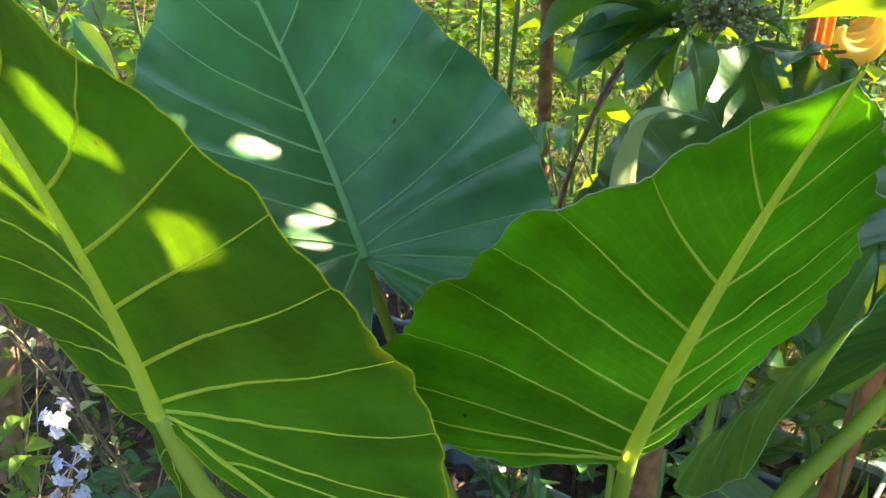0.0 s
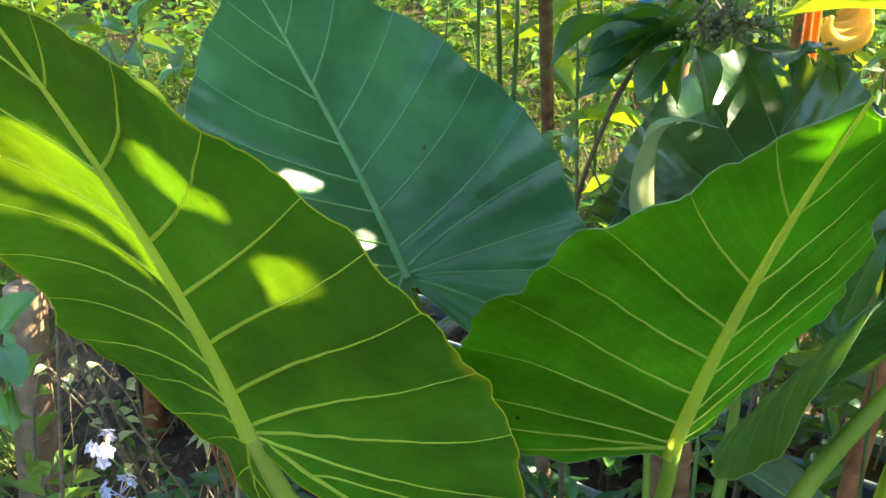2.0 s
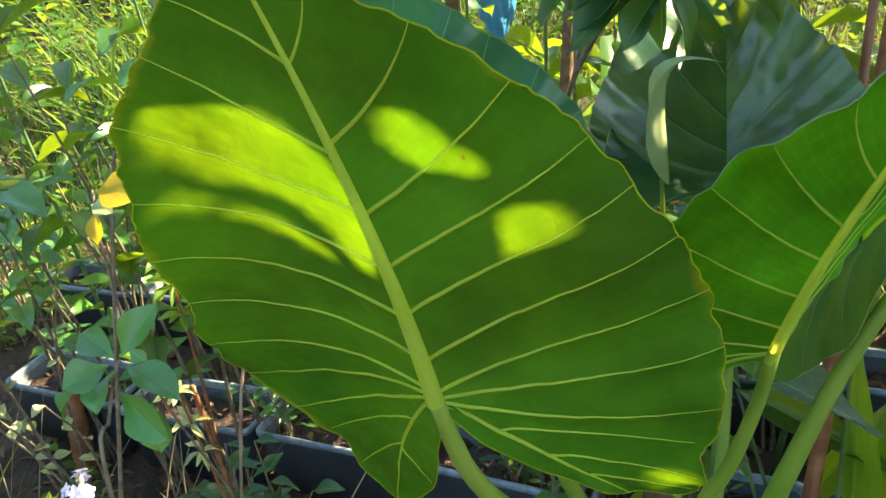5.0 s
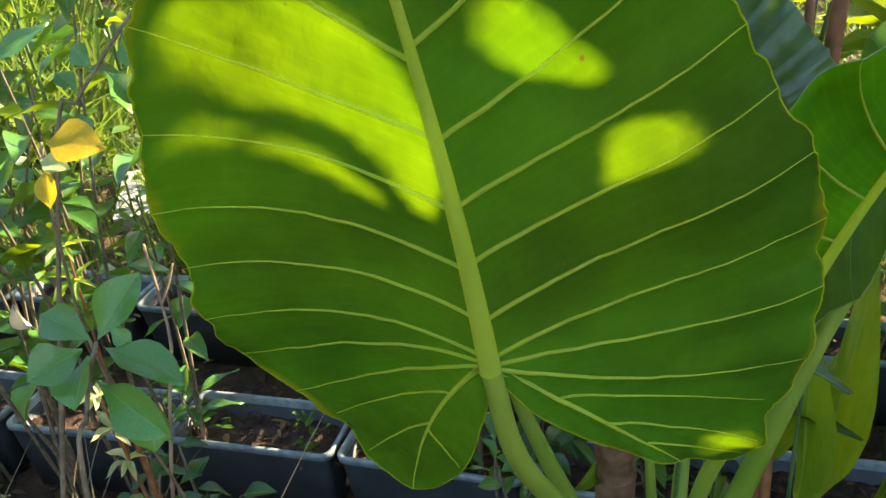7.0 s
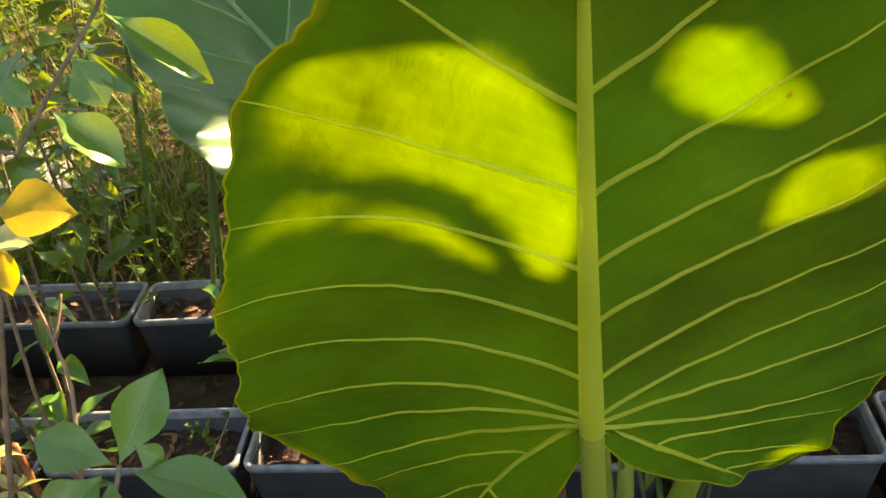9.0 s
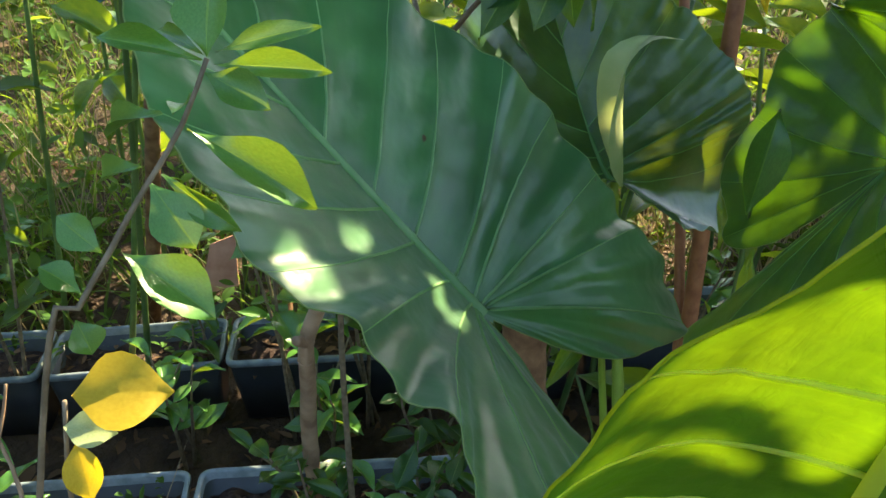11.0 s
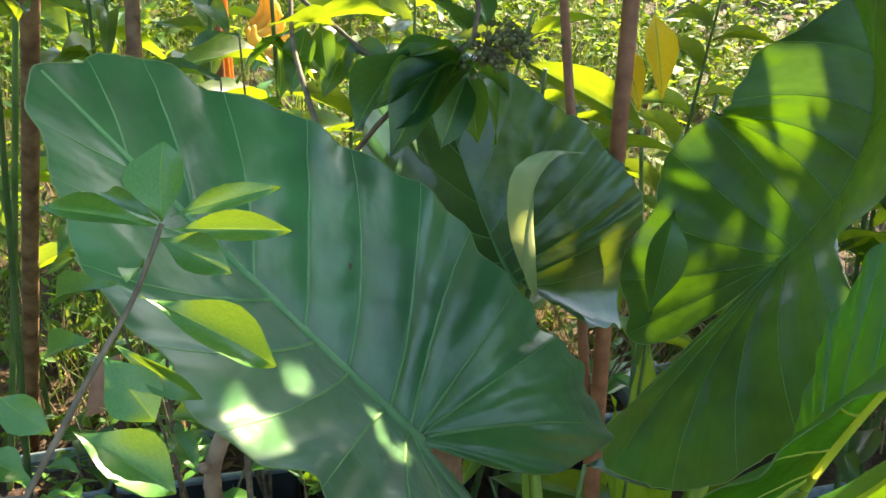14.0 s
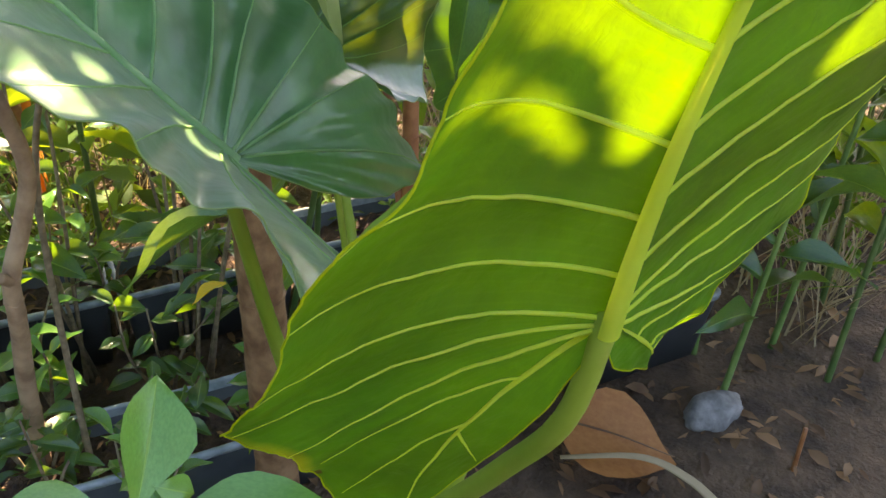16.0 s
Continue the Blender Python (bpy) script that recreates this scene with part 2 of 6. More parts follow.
M_WEED = leafy("weed_leaf", (0.036, 0.12, 0.020), (0.10, 0.21, 0.034), (0.27, 0.42, 0.015), (0.40, 0.52, 0.035), 0.42, 0.6, 3, spec=0.25, vary=0.5, island=True)
M_GRASS = leafy("grass_blade", (0.045, 0.125, 0.025), (0.13, 0.22, 0.045), (0.22, 0.35, 0.03), (0.33, 0.43, 0.06), 0.4, 0.65, 2, spec=0.25, vary=0.4, island=True)
M_STRAW = leafy("dry_straw", (0.30, 0.23, 0.12), (0.42, 0.34, 0.20), (0.4, 0.3, 0.12), (0.45, 0.35, 0.15), 0.25, 0.7, 5, vary=0.3, island=True)
M_LITTER = leafy("dead_leaf", (0.10, 0.05, 0.022), (0.26, 0.15, 0.07), (0.3, 0.15, 0.04), (0.35, 0.2, 0.06), 0.2, 0.7, 6, vary=0.5, island=True)
M_DEAD = leafy("brown_leaf", (0.36, 0.13, 0.03), (0.48, 0.20, 0.05), (0.5, 0.22, 0.04), (0.55, 0.26, 0.06), 0.35, 0.6, 18)
M_PALE = leafy("pale_dry_leaf", (0.62, 0.60, 0.48), (0.75, 0.72, 0.6), (0.6, 0.6, 0.4), (0.65, 0.6, 0.4), 0.3, 0.55, 25)
M_SPATHE = leafy("folded_young_leaf", (0.30, 0.40, 0.15), (0.42, 0.48, 0.22), (0.5, 0.6, 0.12), (0.56, 0.62, 0.18), 0.2, 0.5, 25)
M_CANOPY = leafy("tree_leaf", (0.018, 0.055, 0.012), (0.035, 0.085, 0.018), (0.08, 0.18, 0.015), (0.12, 0.24, 0.02), 0.06, 0.5, 3, vary=0.3, island=True)
M_LIME = leafy("lime_sprig_leaf", (0.11, 0.24, 0.025), (0.18, 0.32, 0.04), (0.45, 0.58, 0.02), (0.52, 0.62, 0.045), 0.5, 0.42, 20, vary=0.25)
M_MIDVEIN = leafy("small_leaf_midvein", (0.10, 0.26, 0.05), (0.16, 0.32, 0.07), (0.35, 0.5, 0.03), (0.4, 0.55, 0.05), 0.4, 0.45, 40)
M_SILVER = leafy("silvery_leaf", (0.06, 0.125, 0.065), (0.11, 0.18, 0.10), (0.2, 0.32, 0.06), (0.25, 0.36, 0.1), 0.25, 0.22, 18, coat=0.5, bump=0.4, bump_scale=60)
M_STEM = leafy("weed_stem", (0.12, 0.17, 0.05), (0.26, 0.22, 0.09), (0.3, 0.4, 0.06), (0.4, 0.4, 0.1), 0.2, 0.5, 4, vary=0.4, island=True)
M_CREAM = leafy("cream_leaf", (0.42, 0.46, 0.16), (0.60, 0.60, 0.30), (0.7, 0.7, 0.15), (0.75, 0.75, 0.25), 0.4, 0.45, 25, vary=0.25)
M_SOIL = plain("soil", (0.042, 0.025, 0.013), (0.125, 0.078, 0.042), 9, 0.9, 0.9, 60, 0.02)
M_POT_SOIL = plain("potting_soil", (0.030, 0.017, 0.011), (0.10, 0.058, 0.038), 45, 0.9, 1.0, 160, 0.008)
M_POT = plain("dark_grey_plastic", (0.036, 0.045, 0.048), (0.056, 0.067, 0.070), 14, 0.45, 0.15, 260, 0.0008, vary=0.25)
M_RIM = plain("worn_plastic_rim", (0.15, 0.195, 0.20), (0.26, 0.31, 0.32), 30, 0.38, 0.1, 200, 0.0006, vary=0.2)
M_BARK = plain("brown_bark", (0.13, 0.060, 0.022), (0.29, 0.165, 0.075), 26, 0.8, 0.7, 90, 0.004, stretch=(1, 1, 0.35))
M_CANE = plain("red_brown_cane", (0.20, 0.070, 0.022), (0.36, 0.150, 0.055), 30, 0.5, 0.3, 120, 0.002, stretch=(1, 1, 0.2))
M_TWIG = plain("twig_bark", (0.13, 0.10, 0.055), (0.26, 0.20, 0.12), 60, 0.75, 0.5, 260, 0.001)
M_GREEN_CANE = plain("green_cane", (0.06, 0.13, 0.03), (0.14, 0.22, 0.06), 16, 0.5, 0.2, 90, 0.001, vary=0.3)
M_POST = plain("weathered_post", (0.22, 0.135, 0.075), (0.42, 0.29, 0.17), 18, 0.85, 0.8, 70, 0.004, stretch=(1, 1, 0.25))
M_ORANGE = leafy("orange_bract", (0.75, 0.26, 0.03), (0.85, 0.36, 0.06), (0.9, 0.4, 0.05), (0.9, 0.45, 0.08), 0.35, 0.5, 20)
M_GOLD = leafy("yellow_bract", (0.80, 0.56, 0.06), (0.88, 0.68, 0.14), (0.9, 0.65, 0.1), (0.9, 0.7, 0.15), 0.35, 0.5, 20)
M_PETAL = leafy("pale_lilac_petal", (0.66, 0.64, 0.82), (0.78, 0.76, 0.90), (0.7, 0.7, 0.85), (0.75, 0.75, 0.9), 0.35, 0.6, 60)
M_BERRY = plain("dark_green_berry", (0.07, 0.085, 0.02), (0.20, 0.19, 0.06), 90, 0.35, 0.2, vary=0.4)
M_ROCK = plain("grey_stone", (0.13, 0.125, 0.115), (0.27, 0.26, 0.24), 30, 0.85, 0.8, 120, 0.004)
M_TERRA = plain("terracotta", (0.42, 0.20, 0.12), (0.55, 0.30, 0.20), 20, 0.8, 0.4, 120, 0.001)
M_BLUE = plain("blue_plastic", (0.04, 0.20, 0.34), (0.08, 0.30, 0.46), 8, 0.35, 0.3, 40, 0.004)
M_CONCRETE = plain("pale_concrete", (0.32, 0.32, 0.31), (0.5, 0.5, 0.48), 12, 0.9, 0.6, 90, 0.003)


# ---- builders ----
def link_mesh(name, verts, faces, material, parent=None, label="", smooth=True):
    me = bpy.data.meshes.new(name)
    me.from_pydata([tuple(v) for v in verts], [], faces)
    if smooth:
        me.polygons.foreach_set("use_smooth", [True] * len(me.polygons))
    me.materials.append(material)
    me.update()
    ob = new(name, me)
    if parent is not None:
        ob.parent = parent
    if label:
        ob["label"] = label
    return ob


def share(ob_or_mesh, name, parent, m):
    ob = new(name, ob_or_mesh)
    ob.parent = parent
    ob.matrix_basis = m
    return ob


def empty(name, label, category, group="", kind=""):
    ob = new(name)
    ob.empty_display_size = 0.05
    return tagged(ob, label, category, group, kind)


def spline(pts, n):
    """Catmull-Rom through pts (any dimension), n samples even in length."""
    p = np.array(pts, float)
    ext = np.vstack([2 * p[0] - p[1], p, 2 * p[-1] - p[-2]])
    fine = []
    for i in range(len(p) - 1):
        a, b, c, d = ext[i:i + 4]
        for k in np.linspace(0, 1, 24, endpoint=False):
            fine.append(0.5 * (2 * b + (c - a) * k + (2 * a - 5 * b + 4 * c - d) * k * k + (3 * b - a - 3 * c + d) * k ** 3))
    fine.append(p[-1])
    fine = np.array(fine)
    run = np.concatenate([[0], np.cumsum(np.linalg.norm(np.diff(fine, axis=0), axis=1))])
    at = np.linspace(0, run[-1], n)
    return np.stack([np.interp(at, run, fine[:, j]) for j in range(p.shape[1])], 1)


def tube_data(path, radii, sides=8, flat=1.0, flat_dir=None, wobble=0.0, rng=None):
    """Verts and faces of a round bar along path; flat squeezes it along flat_dir."""
    path = np.array(path, float)
    n = len(path)
    radii = np.broadcast_to(np.array(radii, float), (n,))
    tan = np.gradient(path, axis=0)
    tan /= np.linalg.norm(tan, axis=1)[:, None] + 1e-12
    ref = np.array(flat_dir if flat_dir is not None else ((1, 0, 0) if abs(tan[0][2]) > 0.8 else (0, 0, 1)), float)
    verts, faces = [], []
    for i in range(n):
        e1 = ref - tan[i] * (ref @ tan[i])
        e1 /= np.linalg.norm(e1) + 1e-12
        e2 = np.cross(tan[i], e1)
        for k in range(sides):
            a = 2 * math.pi * k / sides
            w = 1 + (rng.uniform(-wobble, wobble) if rng else 0)
            verts.append(path[i] + radii[i] * w * (e1 * math.cos(a) * flat + e2 * math.sin(a)))
    for i in range(n - 1):
        for k in range(sides):
            b, c = i * sides + k, i * sides + (k + 1) % sides
            faces.append((b, c, c + sides, b + sides))
    faces.append(tuple(range(sides - 1, -1, -1)))
    faces.append(tuple(range((n - 1) * sides, n * sides)))
    return verts, faces


def ridge_data(path, radii, ups, sides=6):
    """A half-round ridge lying on a surface, bulging towards ups."""
    path = np.array(path, float)
    n = len(path)
    radii = np.broadcast_to(np.array(radii, float), (n,))
    tan = np.gradient(path, axis=0)
    tan /= np.linalg.norm(tan, axis=1)[:, None] + 1e-12
    verts, faces = [], []
    for i in range(n):
        up = ups[i] - tan[i] * (ups[i] @ tan[i])
        up = up / (np.linalg.norm(up) + 1e-12)
        side = np.cross(tan[i], up)
        for k in range(sides + 1):
            a = math.pi * k / sides
            verts.append(path[i] + radii[i] * (side * math.cos(a) * 1.15 + up * (math.sin(a) * 1.1 - 0.12)))
    m = sides + 1
    faces = [(i * m + k, i * m + k + 1, (i + 1) * m + k + 1, (i + 1) * m + k) for i in range(n - 1) for k in range(sides)]
    return verts, faces


def bar(name, pts, radii, material, parent=None, label="", sides=8, n=None, wobble=0.0, seed=1, flat=1.0, flat_dir=None):
    n = n or max(2, len(pts) * 5)
    path = spline(pts, n) if len(pts) > 2 else np.array([np.array(pts[0]) + (np.array(pts[1]) - np.array(pts[0])) * k for k in np.linspace(0, 1, n)])
    r = np.interp(np.linspace(0, 1, n), np.linspace(0, 1, len(radii)), radii) if isinstance(radii, (list, tuple)) else radii
    v, f = tube_data(path, r, sides, flat, flat_dir, wobble, random.Random(seed))
    return link_mesh(name, v, f, material, parent, label)


def unit(v):
    v = np.array(v, float)
    return v / np.linalg.norm(v)


# ---- elephant-ear leaves ----
EDGE_ANGLES = np.radians([0, 6, 13, 21, 30, 40, 51, 62, 73, 84, 95, 106, 117, 127, 136, 144, 151, 158, 165, 172, 180])


class Blade:
    """A heart-shaped leaf over a bent midrib. v > 0 and v < 0 are its two halves; each rises from the rib by its own slope and curl, which change towards the tip."""

    def __init__(self, base, bend, tip, lateral, rise_plus, rise_minus):
        self.b, self.c, self.t, self.lat0 = (np.array(a, float) for a in (base, bend, tip, lateral))
        self.rise = (rise_plus, rise_minus)
        k = np.linspace(0, 1, 200)[:, None]
        self.length = np.linalg.norm(np.diff(self.rib(k), axis=0), axis=1).sum()

    def rib(self, k):
        return (1 - k) ** 2 * self.b + 2 * k * (1 - k) * self.c + k * k * self.t

    def frame_at(self, k):
        if k < 0:
            m, tan = self.b + (self.c - self.b) * 2 * k, self.c - self.b
        else:
            m, tan = self.rib(k), (1 - k) * (self.c - self.b) + k * (self.t - self.c)
        tan = unit(tan)
        lat = unit(self.lat0 - tan * (self.lat0 @ tan))
        return m, tan, lat, np.cross(lat, tan)

    def spot(self, u, v, lift=0.0):
        k = u / self.length
        m, tan, lat, nor = self.frame_at(min(k, 1.0))
        a0, a1, a2, b0, b1, b2, c0, c1 = self.rise[0 if v >= 0 else 1]
        q, w = min(max(k, -0.7), 1.1), abs(v)
        slope, curl, edge = a0 + a1 * q + a2 * q * q, b0 + b1 * q + b2 * q * q, c0 + c1 * q
        # a soft valley along the rib instead of a sharp crease
        up = w * slope + w * w / 0.2 * curl + w ** 3 / 0.04 * edge + 0.004 * slope * math.exp(-w / 0.02)
        lean = slope + 2 * w / 0.2 * curl + 3 * w * w / 0.04 * edge
        sd = 1 if v >= 0 else -1
        return m + lat * v + nor * up + (nor - sd * lat * lean) / math.hypot(1, lean) * lift


def outline(radii, n):
    """The edge of one half, from the notch at the stalk round to the tip: n points even in length, and their angles at the stalk."""
    fine = np.linspace(math.pi, 0, 900)
    r = np.array(radii, float)
    m = np.gradient(r, EDGE_ANGLES)
    i = np.clip(np.searchsorted(EDGE_ANGLES, fine) - 1, 0, len(r) - 2)
    h = EDGE_ANGLES[i + 1] - EDGE_ANGLES[i]
    s = (fine - EDGE_ANGLES[i]) / h
    rad = (2 * s ** 3 - 3 * s ** 2 + 1) * r[i] + (s ** 3 - 2 * s ** 2 + s) * h * m[i] + (3 * s ** 2 - 2 * s ** 3) * r[i + 1] + (s ** 3 - s ** 2) * h * m[i + 1]
    rad = np.maximum(rad, 0.006)
    p = np.stack([rad * np.cos(fine), rad * np.sin(fine)], 1)
    run = np.concatenate([[0], np.cumsum(np.linalg.norm(np.diff(p, axis=0), axis=1))])
    at = np.linspace(0, run[-1], n)
    return np.stack([np.interp(at, run, p[:, j]) for j in (0, 1)], 1), np.interp(at, run, fine)


def half_lines(blade, radii, side, ns, nr, quilt, wave, waves, veins, seed, lumps):
    """Curves from the rib to the edge, one row each, and the rows that carry veins. Veins: place on the rib, angle at which the edge is met, bow."""
    rng = random.Random(seed)
    edge, angle = outline(radii, ns)
    L = blade.length
    pairs = sorted((int(np.argmin(np.abs(angle - radians(a)))), r, b) for r, a, b in veins)
    rows = [p[0] for p in pairs]
    marks = [0] + rows + [ns - 1]
    roots = np.interp(np.arange(ns), marks, [-0.004] + [p[1] for p in pairs] + [L])
    bows = np.interp(np.arange(ns), marks, [pairs[0][2]] + [p[2] for p in pairs] + [0.0])
    phase, ph2 = rng.uniform(0, 6.28), rng.uniform(0, 6.28)
    pts, flat = np.zeros((ns, nr, 3)), np.zeros((ns, nr, 3))
    lanes, reach_r = np.zeros((ns, nr)), np.zeros((ns, nr))
    for i in range(ns):
        um, vm = edge[i]
        frill = 1 + min(1, vm / 0.05) * (0.014 * noise.noise((i * 0.23, seed * 1.7, 0.5)) + 0.008 * noise.noise((i * 0.7, seed * 1.7, 5.5)))
        um, vm = um * frill, vm * frill
        r0 = roots[i]
        j = max(k for k in range(len(marks) - 1) if marks[k] <= i) if i < ns - 1 else len(marks) - 2
        f = (i - marks[j]) / max(1, marks[j + 1] - marks[j])
        mid = ((r0 + um) / 2 + bows[i] * vm, vm / 2 - bows[i] * (um - r0))
        for q in range(nr):
            r = (q / (nr - 1)) ** 0.9
            u = (1 - r) ** 2 * r0 + 2 * r * (1 - r) * mid[0] + r * r * um
            v = 2 * r * (1 - r) * mid[1] + r * r * vm
            reach = min(1.0, vm / 0.1)
            wide = abs(roots[marks[j + 1]] - roots[marks[j]]) * (1 - r) + np.linalg.norm(edge[marks[j + 1]] - edge[marks[j]]) * r
            lift = quilt * min(1, wide / 0.05) * (math.sin(math.pi * f) ** 0.7 - 0.6) * min(1, 4 * r) * (1 - 0.5 * r * r) * reach
            s = i / ns
            lift += wave * r ** 3 * reach * (math.sin(waves * 6.283 * s + phase) + 0.5 * math.sin(waves * 2.3 * 6.283 * s + ph2))
            lift += 0.0012 * noise.noise((u * 40 + seed, v * 40, 3.1)) + 0.003 * r * noise.noise((u * 11 + seed, v * 11, 7.7))
            lift += lumps * r * (1.2 - r) * reach * (noise.noise((u * 30 + seed, v * 55, 1.7)) + 0.6 * noise.noise((u * 75, v * 90 + seed, 4.2)))
            pts[i, q] = blade.spot(u, side * max(v, 1e-5), lift)
            flat[i, q] = (u, v, lift)
            lanes[i, q], reach_r[i, q] = f, r
    return pts, rows, lanes, reach_r, flat


def big_leaf(parent, blade, plus, minus, veins_plus, veins_minus, mat, vein_mat, margin_mat, under, label, quilt=0.0022, wave=0.004, waves=7, rib=0.0065, vein=0.0017, seed=1, margin_r=0.0006, lumps=0.0015, skin=None, rise=0.0, forks=()):
    """The blade with its rib, veins and thickened edge as parts. under: the side on which veins stand proud. forks: side, share of the way along the lowest vein, angle of the edge that its branch runs to."""
    ns, nr = 190, 22
    verts, faces, edges, lanes = [], [], [], []
    sides = []
    for side, radii, veins, sd in ((1, plus, veins_plus, seed), (-1, minus, veins_minus, seed + 50)):
        pts, rows, lane, edge_r, flat = half_lines(blade, radii, side, ns, nr, quilt, wave, waves, veins, sd, lumps)
        off = len(verts)
        verts.extend(pts.reshape(-1, 3))
        edges.extend(edge_r.reshape(-1))
        lanes.extend(lane.reshape(-1))
        for i in range(ns - 1):
            for q in range(nr - 1):
                a = off + i * nr + q
                face = (a, a + nr, a + nr + 1, a + 1)
                faces.append(face if side > 0 else face[::-1])
        sides.append((pts, rows, flat, side))
    body = link_mesh("leaf_blade", verts, faces, mat, parent, label)
    for key, values in (("edge", edges), ("lane", lanes)):
        body.data.attributes.new(key, "FLOAT", "POINT").data.foreach_set("value", np.array(values, dtype=np.float32))
    if skin:
        # the dark upper skin lies on the pale lower one
        body.data.update()
        nor = np.array([v.normal[:] for v in body.data.vertices])
        nor *= np.sign((nor @ blade.frame_at(0.3)[3]).mean())
        top = link_mesh("upper_skin", np.array(verts) + nor * 0.0008, faces, skin, body, "dark green upper face")
        for key, values in (("edge", edges), ("lane", lanes)):
            top.data.attributes.new(key, "FLOAT", "POINT").data.foreach_set("value", np.array(values, dtype=np.float32))
    k = np.linspace(-0.03, 0.99, 50)
    path, ups = [], []
    for q in k:
        m, tan, lat, nor = blade.frame_at(q)
        path.append(m + nor * under * rise)
        ups.append(nor * under)
    v, f = ridge_data(path, np.interp(k, [0, 0.6, 1], [rib, rib * 0.5, rib * 0.15]), ups, 12)
    link_mesh("midrib", v, f, vein_mat, body)
    up = blade.frame_at(0.3)[3]
    for pts, rows, flat, side in sides:
        for order, row in enumerate(rows):
            line = pts[row]
            n = len(line)
            run = np.linalg.norm(np.diff(line, axis=0), axis=1).sum()
            wid = np.linspace(vein, vein * 0.18, n) * min(1.0, 0.35 + run / 0.2) * (1.25 if order == 0 else 1.0)
            nor = np.zeros((n, 3))
            for q in range(n):
                d1 = line[min(q + 1, n - 1)] - line[max(q - 1, 0)]
                d2 = pts[min(row + 1, len(pts) - 1), q] - pts[max(row - 1, 0), q]
                c = np.cross(d1, d2)
                nor[q] = c / (np.linalg.norm(c) + 1e-9)
            nor *= np.sign((nor @ up).sum() or 1)
            v, f = ridge_data(line, wid, nor * under, 6)
            link_mesh("vein", v, f, vein_mat, body)
            if skin:
                v, f = ridge_data(line + nor * 0.0009, wid * 0.7, nor, 6)
                link_mesh("vein", v, f, M_VEIN_GREEN, body)
        uv = flat.reshape(-1, 3)
        edge, angle = flat[:, -1, :2], outline(plus if side > 0 else minus, ns)[1]
        for where, share_along, a in forks:
            if where != side:
                continue
            start = flat[rows[0], int(share_along * (nr - 1)), :2]
            stop = edge[int(np.argmin(np.abs(angle - radians(a))))]
            line = []
            for s in np.linspace(0, 0.93, 16):
                p = start + (stop - start) * s + np.array((0.03, 0.01)) * math.sin(math.pi * s) * np.linalg.norm(stop - start)
                near = np.argsort(((uv[:, :2] - p) ** 2).sum(1))[:4]
                line.append(blade.spot(p[0], side * p[1], uv[near, 2].mean() + 0.0002 * under))
            v, f = ridge_data(line, np.linspace(vein * 0.75, vein * 0.15, 16), [up * under] * 16, 6)
            link_mesh("vein", v, f, vein_mat, body)
        v, f = tube_data(pts[2:, -1], margin_r, 5)
        link_mesh("leaf_margin", v, f, margin_mat, body)
    return body


plant = empty("elephant_ear_plant", "giant elephant-ear plant with broad upright heart-shaped leaves on thick green stalks", "plant")
A = Blade((-0.195, 0.509, 1.256), (-0.217, 0.491, 1.411), (-0.275, 0.430, 1.599), (-0.814, 0.301, 0.498), (0.761, -0.719, -0.289, -0.824, 0.638, 0.012, 0.302, -0.666), (0.239, -0.094, 0.117, -0.354, -0.911, 0.252, 0.223, 0.830))
big_leaf(plant, A,
         (0.361, 0.362, 0.337, 0.318, 0.281, 0.253, 0.230, 0.209, 0.204, 0.199, 0.203, 0.197, 0.187, 0.196, 0.210, 0.230, 0.243, 0.238, 0.195, 0.060, 0.012),
         (0.356, 0.345, 0.337, 0.322, 0.295, 0.266, 0.247, 0.231, 0.221, 0.217, 0.215, 0.222, 0.232, 0.241, 0.273, 0.290, 0.160, 0.100, 0.040, 0.025, 0.012),
         ((-0.003, 158, 0.11), (-0.008, 118, -0.03), (-0.006, 100, 0.07), (0.0, 79, 0.07), (0.039, 61, 0.05), (0.085, 46, 0.02), (0.136, 32, -0.02), (0.191, 22, -0.13), (0.239, 13, -0.10), (0.305, 7, 0.04)),
         ((-0.006, 147, 0.08), (-0.008, 105, -0.15), (-0.006, 84, -0.05), (0.0, 66, 0.05), (0.038, 52, 0.03), (0.092, 42, 0.02), (0.140, 33, -0.02), (0.189, 24, -0.07), (0.248, 14, -0.11), (0.304, 5, -0.11)),
         M_UNDER, M_VEIN_PALE, M_MARGIN, -1, "bright green leaf seen from beneath, pale veins and yellow edge", quilt=0.0034, wave=0.004, waves=6, lumps=0.004, rib=0.0066, vein=0.0016, seed=3, margin_r=0.0006,
         forks=((1, 0.25, 132), (1, 0.5, 146), (1, 0.55, 166), (-1, 0.25, 122), (-1, 0.5, 134), (-1, 0.75, 141)))
B = Blade((-0.090, 0.861, 1.211), (-0.145, 0.954, 1.326), (-0.257, 1.034, 1.528), (-0.924, -0.289, -0.250), (-0.933, 0.238, 0.268, -0.016, -0.090, 0.354, 0.032, -0.031), (-0.077, 0.183, 0.326, 0.028, -0.139, -0.046, 0.029, -0.127))
